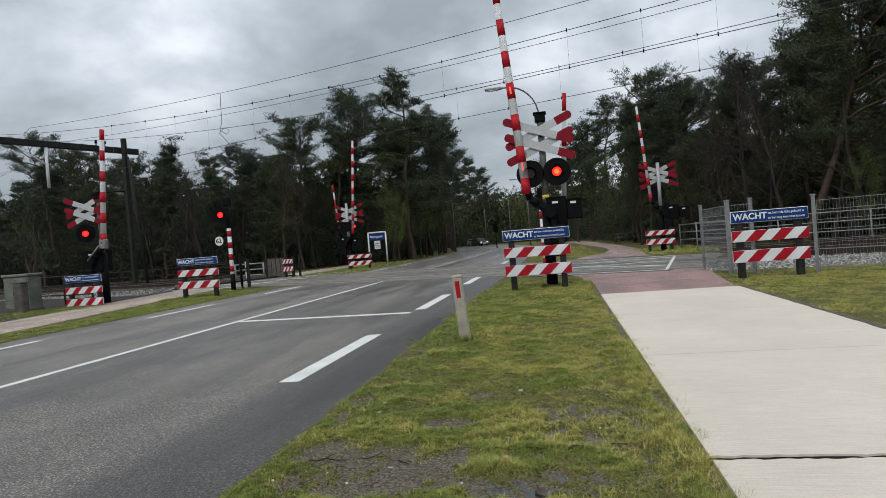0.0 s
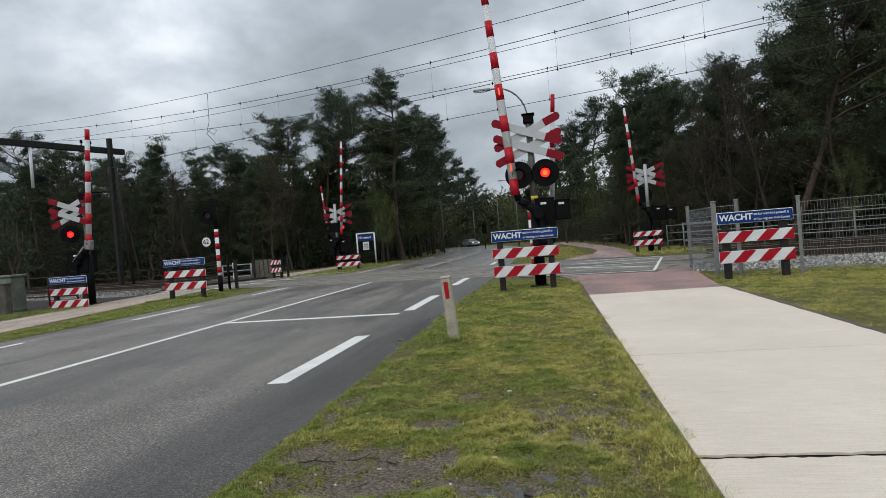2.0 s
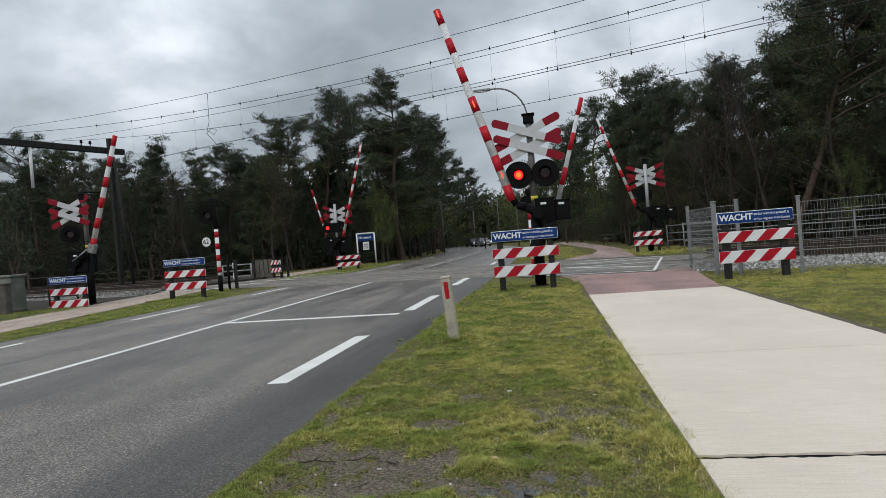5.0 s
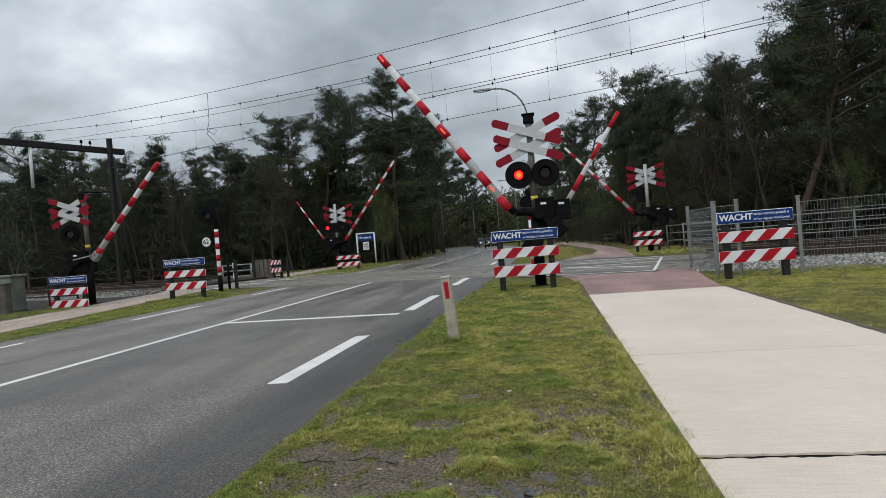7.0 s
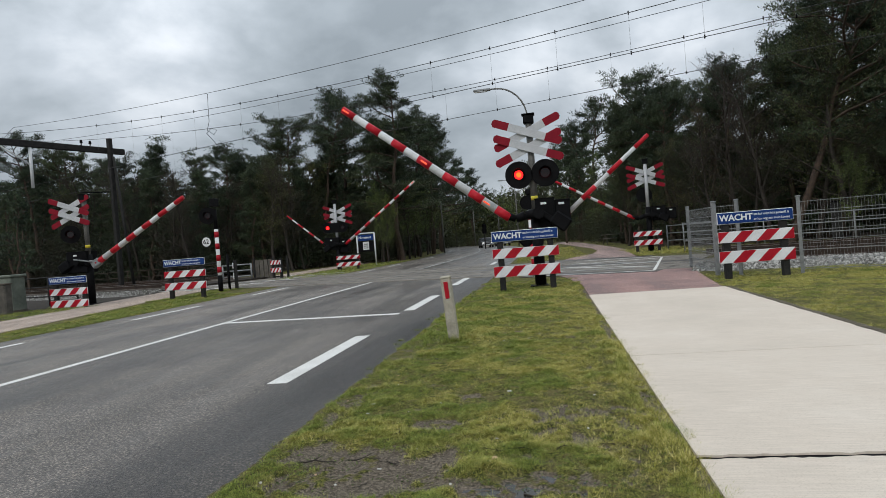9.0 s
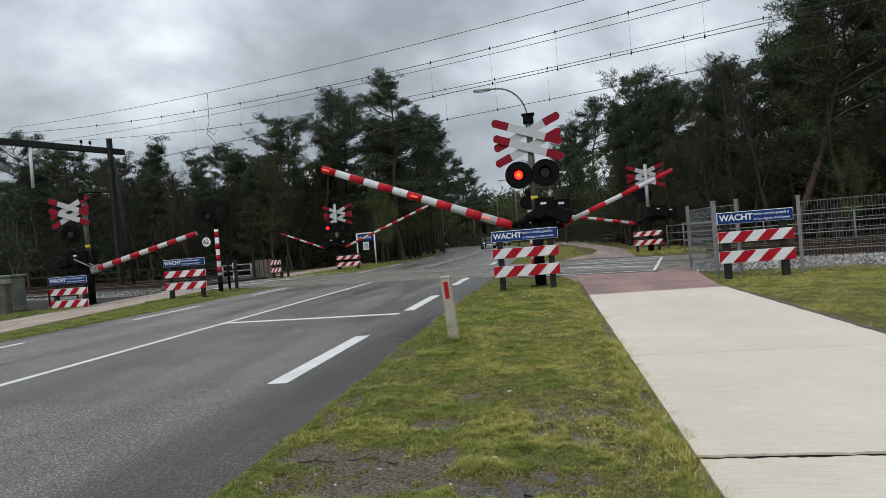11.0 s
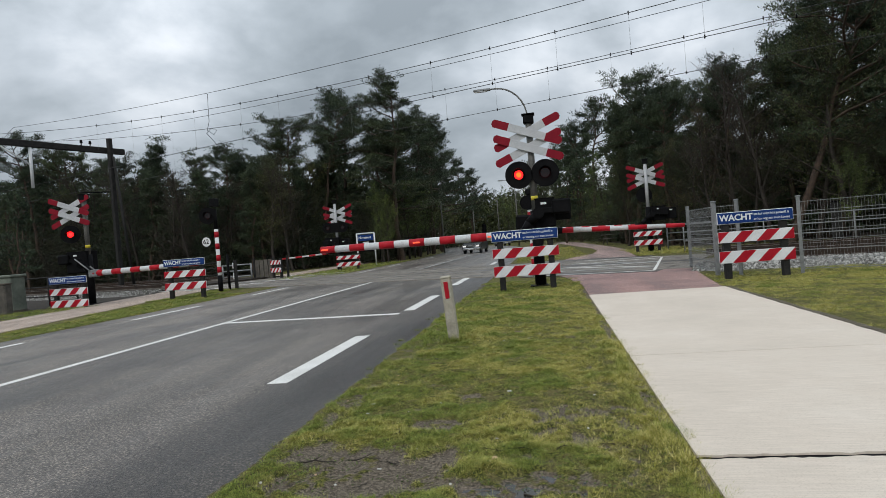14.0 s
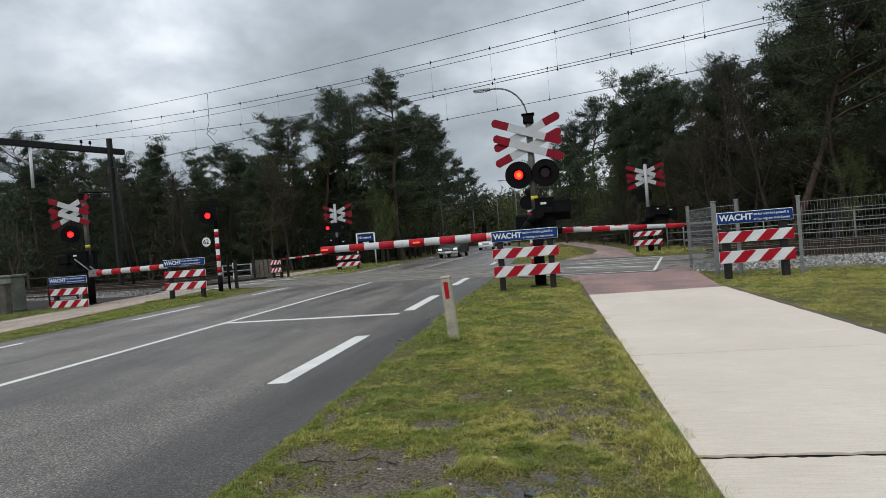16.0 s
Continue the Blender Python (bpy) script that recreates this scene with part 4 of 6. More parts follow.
def mesh_fence(points, height, label, spacing=0.055, first_post=True):
    """Galvanised double-wire panels between posts."""
    for (x0, y0), (x1, y1) in zip(points, points[1:]):
        a, b = Vector((x0, y0, 0)), Vector((x1, y1, 0))
        d = (b - a)
        ln = d.length
        t = thing("mesh_fence", Matrix.Translation(a) @ Matrix.Rotation(math.atan2(d.y, d.x), 4, "Z"), label, "fence", "wire mesh fence panels")
        for x in ((0, ln) if first_post else (0,)):
            bm = bmesh.new()
            box(bm, 0.07, 0.07, height + 0.12, (x, 0.03, (height + 0.12) / 2 - 0.03), 0.006)
            rod(bm, (x, 0.03, height + 0.08), (x, 0.03, height + 0.11), 0.05, None, 8)
            part("post", bm, GALV, t)
        bm = bmesh.new()
        k = int(ln / spacing)
        verts, faces = [], []

        def bar(p, q, r):
            i = len(verts)
            for c in (p, q):
                for dx, dy in ((-r, -r), (r, -r), (r, r), (-r, r)):
                    if abs(p[0] - q[0]) > 1e-6:
                        verts.append((c[0], c[1] + dx, c[2] + dy))
                    else:
                        verts.append((c[0] + dx, c[1] + dy, c[2]))
            for u in range(4):
                w = (u + 1) % 4
                faces.append((i + u, i + w, i + 4 + w, i + 4 + u))
        for j in range(k + 1):
            x = ln * j / k
            bar((x, 0, 0.06), (x, 0, height), 0.0019)
        bm.free()
        wires = raw_mesh("wire_mesh", verts, faces, GALV, t)
        verts, faces = [], []
        z = 0.08
        while z < height + 0.01:
            for yy in (-0.01, 0.01):
                bar((0, yy, z), (ln, yy, z), 0.0045)
            z += (height - 0.1) / 7
        raw_mesh("cross_wire_mesh", verts, faces, GALV, t)


mesh_fence([(3.62, 17.2), (3.57, 14.36)], 1.5, "short galvanised mesh fence panel beside the red path")
mesh_fence([(5.0, 13.55), (7.5, 12.6), (10.0, 11.65), (12.5, 10.7)], 1.45, "galvanised wire mesh fence along the railway")
mesh_fence([(3.57, 14.36), (3.98, 14.1)], 1.5, "narrow galvanised mesh panel beside the warning barrier")


def pipe_fence(points, heights, label, r=0.03, mat=None, post_gap=2.2):
    t = thing("pipe_railing", Matrix.Identity(4), label, "railing", "pipe railings")
    for (x0, y0), (x1, y1) in zip(points, points[1:]):
        a, b = Vector((x0, y0, 0)), Vector((x1, y1, 0))
        n = max(1, int((b - a).length / post_gap))
        for k in range(n + 1):
            p = a.lerp(b, k / n)
            bm = bmesh.new()
            rod(bm, (p.x, p.y, -0.05), (p.x, p.y, heights[-1] + 0.04), r * 1.3, None, 8)
            part("post", bm, mat or GALV, t)
        for z in heights:
            bm = bmesh.new()
            rod(bm, (a.x, a.y, z), (b.x, b.y, z), r, None, 8)
            part("rail", bm, mat or GALV, t)
    return t


pipe_fence([(5.4, 26.4), (13.5, 23.3), (24, 19.3)], (0.45, 0.8, 1.15), "grey pipe railing beyond the tracks", 0.02)
pipe_fence([(5.6, 31.0), (8.0, 29.8)], (0.4, 0.75, 1.1), "grey pipe railing beside the far signal", 0.025)
pipe_fence([(-16.9, 30.2), (-15.3, 30.2)], (0.25, 0.55, 0.85), "low pale pipe railing beside the far path", 0.035)
pipe_fence([(-13.2, 24.0), (-12.4, 22.6)], (0.5, 1.0, 1.35), "dark pipe railing beside the far path", 0.03, BLACK)
pipe_fence([(-36, 40.4), (-19.2, 33.9)], (0.5, 0.9), "thin dark railing along the far side of the track", 0.02, RUST)


pipe_fence([(-21.5, 21.2), (-16.6, 19.6)], (0.35, 0.7, 1.05), "dark pipe railing between the cabinet and the track", 0.022, DARK_POST, 1.6)
pipe_fence([(-19.5, 31.2), (-17.2, 30.4)], (0.4, 0.75, 1.05), "dark pipe railing beyond the tracks", 0.03, DARK_POST, 1.2)


def grey_gate():
    t = thing("gate_enclosure", pose(-14.75, 30.8, 0), "weathered grey steel gate panels beside the far path", "gate")
    for k, x in enumerate((-0.5, -0.25, 0.0, 0.25)):
        bm = bmesh.new()
        box(bm, 0.22, 0.05, 1.0, (x, 0, 0.52), 0.01)
        part("panel", bm, WOOD, t)
    for x in (-0.66, 0.42, 1.2):
        bm = bmesh.new()
        box(bm, 0.1, 0.1, 1.15, (x, 0.0, 0.55), 0.01)
        part("post", bm, DARK_POST, t)


grey_gate()


def bench():
    t = thing("picnic_bench", pose(4.9, 48.0, 0, 0, 0, 8), "weathered wooden picnic bench on the grass", "bench")
    for y, z, w in ((-0.65, 0.45, 0.28), (0.65, 0.45, 0.28), (0, 0.74, 0.7)):
        bm = bmesh.new()
        box(bm, 1.9, w, 0.06, (0, y, z), 0.01)
        part("plank", bm, WOOD, t)
    for x in (-0.7, 0.7):
        for s in (-1, 1):
            bm = bmesh.new()
            rod(bm, (x, s * 0.7, 0), (x, s * 0.15, 0.72), 0.05, None, 6)
            part("leg", bm, WOOD, t)


bench()


def street_lamp(x, y, height, reach, label, r=0.06):
    t = thing("street_lamp", pose(x, y, 0), label, "street lamp", "street lamps")
    bm = bmesh.new()
    rod(bm, (0, 0, -0.05), (0, 0, height * 0.8), r * 1.2, r * 0.75, 10)
    part("pole", bm, POST_GREY, t)
    pts = []
    for k in range(9):
        a = radians(90) * k / 8
        pts.append((-reach * 0.62 * (1 - math.cos(a)), 0, height * 0.8 + height * 0.185 * math.sin(a)))
    pts.append((-reach * 0.75, 0, height * 0.985))
    verts, faces = [], []
    tube(verts, faces, [Vector(p) for p in pts], [r * 0.42] * len(pts), 8)
    raw_mesh("arm", verts, faces, POST_GREY, t, True)
    bm = bmesh.new()
    box(bm, reach * 0.36, 0.2, 0.11, (-reach * 0.9, 0, height * 0.985), 0.03)
    h = part("lamp_head", bm, GALV, t)
    bm = bmesh.new()
    box(bm, reach * 0.26, 0.15, 0.04, (-reach * 0.92, 0, height * 0.985 - 0.065), 0.01)
    part("diffuser", bm, WHITE, h)


street_lamp(-0.5, 28.8, 8.15, 2.2, "tall grey street lamp with an arm over the road", 0.085)
street_lamp(-10.9, 65, 8.0, -1.2, "grey street lamp on the far roadside", 0.08)
for x, y in ((-3.4, 74), (-7.0, 92), (-12.5, 108)):
    street_lamp(x, y, 8.0, 1.8, "distant grey street lamp on the verge", 0.08)


def track_post():
    t = thing("trackside_box", pose(10.75, 25.6, 0), "dark slim trackside post with a box behind the fence", "trackside box")
    bm = bmesh.new()
    box(bm, 0.3, 0.25, 1.5, (0, 0, 0.75), 0.03)
    part("body", bm, DARK_POST, t)
    bm = bmesh.new()
    box(bm, 0.36, 0.3, 0.06, (0, 0, 1.53), 0.02)
    part("lid", bm, BLACK, t)


track_post()


def far_marker(x, y, h, label):
    t = thing("black_signal_back", pose(x, y, 0), label, "traffic signal")
    bm = bmesh.new()
    rod(bm, (0, 0, 0), (0, 0, h), 0.06, None, 8)
    part("post", bm, DARK_POST, t)
    bm = bmesh.new()
    box(bm, 0.5, 0.2, 1.2, (0, 0, h + 0.3), 0.15)
    part("backing_board", bm, BLACK, t)


far_marker(-7.0, 70.0, 2.0, "black signal board on a post beside the far road")


# small striped post behind the near signal, and its blue sign
t = thing("striped_post", pose(-0.45, 17.6, 0), "slim red and white striped post beyond the signal", "marker post")
bm = bmesh.new()
rod(bm, (0, 0, 0), (0, 0, 1.9), 0.06, None, 10)
pole = part("pole", bm, WHITE, t)
for k in range(4):
    bm = bmesh.new()
    rod(bm, (0, 0, 0.3 + 0.44 * k), (0, 0, 0.52 + 0.44 * k), 0.063, None, 10)
    part("red_band", bm, RED, pole)
bm = bmesh.new()
rod(bm, (-0.05, -0.1, 2.1), (-0.05, -0.07, 2.1), 0.2, None, 22)
box(bm, 0.16, 0.16, 0.16, (0, 0, 2.4), 0.02)
rod(bm, (0, 0, 1.9), (0, 0, 2.35), 0.05, None, 8)
part("lamp_back", bm, BLACK, t)


# ---- cars ----
def car(name, m, label, body_mat, long=4.4, wide=1.8, tall=1.75, boxy=0.9, lights=True):
    """A car whose nose points along -y."""
    t = thing(name, m, label, "car", "cars on the road")
    w, h = wide / 2, tall
    prof = [(-long / 2, 0.35), (-long / 2, 0.78), (-long / 2 + 0.12, 0.92), (-long / 2 + 1.15, 1.02), (-long / 2 + 1.75 - 0.3 * boxy, h - 0.06),
            (-long / 2 + 2.1, h), (long / 2 - 0.5, h - 0.02), (long / 2 - 0.12, 1.05), (long / 2, 0.9), (long / 2, 0.35)]
    bm = bmesh.new()
    rings = []
    for x, inset in ((-w, 0.0), (w, 0.0)):
        rings.append([bm.verts.new((x * (1 - (0.13 if z > 1.1 else 0.0)), y, z)) for y, z in prof])
    k = len(prof)
    for i in range(k):
        j = (i + 1) % k
        bm.faces.new((rings[0][i], rings[1][i], rings[1][j], rings[0][j]))
    bm.faces.new(rings[0][::-1])
    bm.faces.new(rings[1])
    bmesh.ops.recalc_face_normals(bm, faces=bm.faces[:])
    bmesh.ops.bevel(bm, geom=bm.edges[:], offset=0.04, segments=2, affect="EDGES")
    body = part("body", bm, body_mat, t)
    bm = bmesh.new()
    y0, y1 = prof[3][0], prof[4][0]
    vs = [bm.verts.new(v) for v in ((-w * 0.88, y0 + 0.05, 1.08), (w * 0.88, y0 + 0.05, 1.08), (w * 0.8, y1 - 0.03, h - 0.1), (-w * 0.8, y1 - 0.03, h - 0.1))]
    f = bm.faces.new(vs)
    ex = bmesh.ops.extrude_face_region(bm, geom=[f])
    bmesh.ops.translate(bm, verts=[v for v in ex["geom"] if isinstance(v, bmesh.types.BMVert)], vec=(0, -0.035, 0.02))
    bmesh.ops.recalc_face_normals(bm, faces=bm.faces[:])
    part("windscreen", bm, GLASS, body)
    for s in (-1, 1):
        for a, b in ((y1 + 0.12, 0.05), (0.15, long / 2 - 0.75)):
            bm = bmesh.new()
            box(bm, 0.02, b - a, h - 1.32, (s * w * 0.945, (a + b) / 2, 1.24), 0.006, Matrix.Rotation(s * radians(-7), 4, "Y"))
            part("side_window", bm, GLASS, body)
        for y in (-long / 2 + 0.85, long / 2 - 0.85):
            bm = bmesh.new()
            rod(bm, (s * (w - 0.2), y, 0.33), (s * (w + 0.01), y, 0.33), 0.34, None, 20)
            wh = part("wheel", bm, TYRE, t)
            bm = bmesh.new()
            rod(bm, (s * (w - 0.02), y, 0.33), (s * (w + 0.02), y, 0.33), 0.2, None, 14)
            part("rim", bm, CHROME, wh)
        bm = bmesh.new()
        box(bm, 0.34, 0.05, 0.16, (s * w * 0.72, -long / 2 - 0.005, 0.74), 0.02)
        part("headlight", bm, HEAD_LIT if lights else CHROME, t)
        bm = bmesh.new()
        box(bm, 0.18, 0.1, 0.13, (s * (w + 0.08), y1 - 0.25, 1.08), 0.03)
        part("wing_mirror", bm, body_mat, t)
    bm = bmesh.new()
    for k in range(3):
        box(bm, wide * 0.48, 0.03, 0.03, (0, -long / 2 - 0.01, 0.68 + 0.06 * k), 0.005)
    part("grille", bm, CHROME, t)
    bm = bmesh.new()
    box(bm, wide * 0.98, 0.12, 0.2, (0, -long / 2 - 0.02, 0.46), 0.03)
    bp = part("bumper", bm, CHROME if boxy > 0.95 else body_mat, t)
    bm = bmesh.new()
    box(bm, 0.5, 0.012, 0.11, (0, -long / 2 - 0.09, 0.47), 0.003)
    part("plate", bm, WHITE, bp)
    return t


DARK_PAINT = plain("dark_green_car_paint", (0.018, 0.02, 0.02), 0.4)
WHITE_PAINT = plain("white_car_paint", (0.75, 0.76, 0.77), 0.25)
GREY_PAINT = plain("grey_car_paint", (0.2, 0.205, 0.21), 0.35, 0.2)


# ---- woods ----
def leaf_mesh(name, centres, size, ratio, rng, mat, parent=None, ways=None, loose=0.9):
    """Small pointed leaves or needles, one triangle each, growing from the centres along the ways."""
    n = len(centres)
    a = rng.normal(size=(n, 3)) * (1.0 if ways is None else loose)
    if ways is not None:
        a += ways
    a /= np.linalg.norm(a, axis=1)[:, None]
    b = np.cross(a, rng.normal(size=(n, 3)))
    b /= np.linalg.norm(b, axis=1)[:, None]
    s = size * rng.uniform(0.6, 1.4, n)[:, None]
    v = np.stack([centres - b * s * ratio, centres + b * s * ratio, centres + a * s], 1)
    me = bpy.data.meshes.new(name)
    me.vertices.add(3 * n)
    me.vertices.foreach_set("co", v.reshape(-1))
    me.loops.add(3 * n)
    me.loops.foreach_set("vertex_index", np.arange(3 * n, dtype=np.int32))
    me.polygons.add(n)
    me.polygons.foreach_set("loop_start", np.arange(0, 3 * n, 3, dtype=np.int32))
    me.polygons.foreach_set("loop_total", np.full(n, 3, dtype=np.int32))
    me.update(calc_edges=True)
    return mesh_object(name, me, mat, parent)


def bough(rng, start, way, length, sag, steps=5, wander=0.12):
    pts = [Vector(start)]
    d = Vector(way).normalized()
    for k in range(steps):
        d = (d + Vector(rng.normal(size=3)) * wander + Vector((0, 0, sag))).normalized()
        pts.append(pts[-1] + d * length / steps)
    return pts


def pine(seed, height, crown_from, spread, label, boughs=24, tufts=6, per=12, needle=0.15, domed=True, lean=0.0, twigs=8):
    """A Scots pine: bare tapering trunk, crooked boughs, side twigs and plates of needle tufts with gaps between."""
    rng = np.random.default_rng(seed)
    t = thing("pine_tree", Matrix.Identity(4), label, "tree", "woodland trees")
    verts, faces = [], []
    trunk = [Vector((0, 0, -0.3))]
    tilt = Vector((rng.normal() * 0.04 + lean, rng.normal() * 0.04, 1))
    for k in range(10):
        trunk.append(trunk[-1] + tilt * (height * 0.95 / 10) + Vector((rng.normal() * 0.13, rng.normal() * 0.13, 0)))
    r0 = 0.014 * height
    tube(verts, faces, trunk, [r0 * (1 - 0.86 * k / 10) for k in range(11)], 7)
    centres, ways = [], []
    heavy = rng.uniform(0, 2 * math.pi)

    def pad(base, tip):
        """Needle tufts along the outer part of a twig, lifted a little above it."""
        d = np.array(tip - base)
        ln = np.linalg.norm(d)
        f = rng.uniform(0.25, 1.05, tufts)[:, None]
        c = np.array(base)[None] + d[None] * f + rng.normal(size=(tufts, 3)) * (0.14, 0.14, 0.07) + (0, 0, 0.04)
        way = d / max(ln, 1e-6) * 0.6 + np.array((0, 0, 0.7))
        centres.append(np.repeat(c, per, 0) + rng.normal(size=(tufts * per, 3)) * (0.11, 0.11, 0.06))
        ways.append(np.repeat(way[None], tufts * per, 0))

    for k in range(boughs):
        f = crown_from + (0.98 - crown_from) * ((k + rng.uniform(0, 0.9)) / boughs) ** 0.8
        i = min(int(f * 10), 9)
        start = trunk[i].lerp(trunk[i + 1], f * 10 - i)
        a = k * 2.4 + rng.normal() * 0.6
        rel = (f - crown_from) / (1 - crown_from)
        shape = (0.55 + 0.6 * math.sin(math.pi * min(1.0, 0.12 + 0.8 * rel))) if domed else 1.05 - 0.8 * rel
        reach = height * spread * shape * rng.uniform(0.5, 1.2) * (1 + 0.3 * math.cos(a - heavy))
        rise = (0.05 + 0.75 * rel) if domed else (-0.05 + 0.5 * rel)
        pts = bough(rng, start, (math.cos(a), math.sin(a), rise), reach, 0.06, 5, 0.2)
        tube(verts, faces, pts, [0.042 * (1 - 0.16 * j) * (0.6 + reach * 0.25) for j in range(6)], 4)
        for q in range(twigs):
            j = 2 + q // 2 if q < 8 else 5
            j = min(j, 5)
            d = (pts[j] - pts[j - 1]).normalized()
            side = d.cross(Vector((0, 0, 1)))
            side = side.normalized() if side.length > 0.01 else Vector((1, 0, 0))
            ln = reach * rng.uniform(0.2, 0.42) * (1.15 - 0.09 * j) + 0.2
            w = d * rng.uniform(0.3, 1.0) + side * (1 if q % 2 else -1) * rng.uniform(0.4, 1.0) + Vector((0, 0, rng.uniform(0.0, 0.45)))
            tip = pts[j] + w.normalized() * ln
            mid = (pts[j] + tip) / 2 + Vector((0, 0, -0.05))
            tube(verts, faces, [pts[j], mid, tip], [0.017, 0.012, 0.006], 3)
            pad(pts[j], tip)
        pad(pts[4], pts[5])
    for k in range(5):
        pad(trunk[-1], trunk[-1] + Vector((rng.normal() * 0.4, rng.normal() * 0.4, 0.35 + 0.2 * rng.random())))
    # dead stubs below the crown
    for k in range(5):
        f = crown_from * rng.uniform(0.45, 1.0)
        i = int(f * 10)
        p = trunk[i].lerp(trunk[i + 1], f * 10 - i)
        a = rng.uniform(0, 6.28)
        tube(verts, faces, bough(rng, p, (math.cos(a), math.sin(a), -0.1), rng.uniform(0.5, 1.6), -0.04, 3, 0.2), [0.028, 0.02, 0.013, 0.006], 3)
    raw_mesh("trunk", verts, faces, PINE_BARK, t, True)
    leaf_mesh("crown", np.concatenate(centres), needle, 0.17, rng, NEEDLE, t, np.concatenate(ways), 0.85)
    return t


def broadleaf(seed, height, label, mat, leaves=5000, spread=0.3, leaf=0.06, low=0.2, limbs=24):
    """A slender woodland tree in bud: forking limbs, fine twigs and a thin haze of leaves along them."""
    rng = np.random.default_rng(seed)
    t = thing("broadleaf_tree", Matrix.Identity(4), label, "tree", "woodland trees")
    verts, faces, ends, outs = [], [], [], []
    trunk = bough(rng, (0, 0, -0.3), (0, 0, 1), height * 0.93, 0.06, 9, 0.09)
    tube(verts, faces, trunk, [0.012 * height * (1 - 0.098 * k) for k in range(10)], 6)
    for k in range(limbs):
        f = low + (0.97 - low) * (k + rng.uniform()) / limbs
        i = min(int(f * 9), 8)
        start = trunk[i].lerp(trunk[i + 1], f * 9 - i)
        a = k * 2.4 + rng.normal() * 0.7
        reach = height * spread * (1.1 - 0.72 * f) * rng.uniform(0.5, 1.3)
        pts = bough(rng, start, (math.cos(a), math.sin(a), rng.uniform(0.3, 1.1)), reach, 0.08, 5, 0.16)
        tube(verts, faces, pts, [0.032 * (1 - 0.16 * j) * (0.4 + reach * 0.25) for j in range(6)], 4)
        for j in range(1, 6):
            for _ in range(4):
                w = (pts[j] - pts[j - 1]).normalized() + Vector(rng.normal(size=3)) * 0.6 + Vector((0, 0, 0.25))
                tw = bough(rng, pts[j], w, reach * rng.uniform(0.15, 0.42) + 0.15, 0.04, 2, 0.25)
                tube(verts, faces, tw, [0.011, 0.007, 0.003], 3)
                ends += [(tw[0] + tw[1]) / 2, tw[1], (tw[1] + tw[2]) / 2, tw[2]]
                outs += [w.normalized()] * 4
    raw_mesh("trunk", verts, faces, BARK, t, True)
    e, o = np.array(ends), np.array(outs)
    # leaves gather in clumps, so that some twigs are full and some bare
    full = rng.random(len(e)) ** 2.2
    pick = rng.choice(len(e), leaves, p=full / full.sum())
    leaf_mesh("crown", e[pick] + rng.normal(size=(leaves, 3)) * 0.11, leaf, 0.38, rng, mat, t, o[pick] * 0.6)
    return t


P0 = pine(11, 12.0, 0.42, 0.17, "tall dark Scots pine with an uneven crown", 26, 7, 16, 0.115)
P1 = pine(12, 14.0, 0.30, 0.25, "broad dark Scots pine with layered boughs", 38, 7, 16, 0.115, False)
P2 = pine(13, 11.0, 0.55, 0.17, "Scots pine with a thin open crown", 20, 6, 15, 0.11)
P3 = pine(14, 10.0, 0.10, 0.17, "dense dark conifer at the wood's edge", 30, 5, 12, 0.13, False)
P4 = pine(17, 10.0, 0.35, 0.15, "narrow young Scots pine with a pointed top", 24, 5, 14, 0.115, False)
P5 = pine(18, 12.0, 0.58, 0.19, "Scots pine with a flat spreading top", 21, 7, 16, 0.115)
P6 = pine(19, 12.0, 0.38, 0.27, "leaning Scots pine with long drooping boughs", 30, 7, 15, 0.105, True, 0.3)
B0 = broadleaf(21, 9.5, "slender brown tree just coming into bud", LEAF_BROWN, 4200, 0.3, 0.045)
B1 = broadleaf(22, 9.0, "thin woodland tree with olive spring leaves", LEAF_OLIVE, 9500, 0.33, 0.047)
B2 = broadleaf(23, 8.5, "young tree with fresh green leaves", LEAF_FRESH, 8500, 0.33, 0.05)
B3 = broadleaf(24, 10.5, "bare branching tree with few brown buds", LEAF_BROWN, 1300, 0.34, 0.045, 0.25)
D0 = pine(15, 11.0, 0.22, 0.20, "dark pine deep in the wood", 18, 3, 8, 0.24, False, 0.0, 5)
D1 = pine(16, 12.0, 0.40, 0.22, "tall dark pine deep in the wood", 15, 4, 8, 0.24, True, 0.0, 5)
D2 = broadleaf(25, 9.5, "brownish tree deep in the wood", LEAF_OLIVE, 2200, 0.33, 0.11, 0.2, 12)
DEEP = [D0, D1, D2]
NATIVE = {P0: 12.0, P1: 14.0, P2: 11.0, P3: 10.0, P4: 10.0, P5: 12.0, P6: 12.0, B0: 9.5, B1: 9.0, B2: 8.5, B3: 10.5, D0: 11.0, D1: 12.0, D2: 9.5}
placed = random.Random(5)


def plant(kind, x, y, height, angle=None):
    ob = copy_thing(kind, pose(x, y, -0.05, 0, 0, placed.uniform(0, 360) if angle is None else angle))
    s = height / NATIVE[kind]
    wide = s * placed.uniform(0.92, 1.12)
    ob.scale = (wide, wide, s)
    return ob


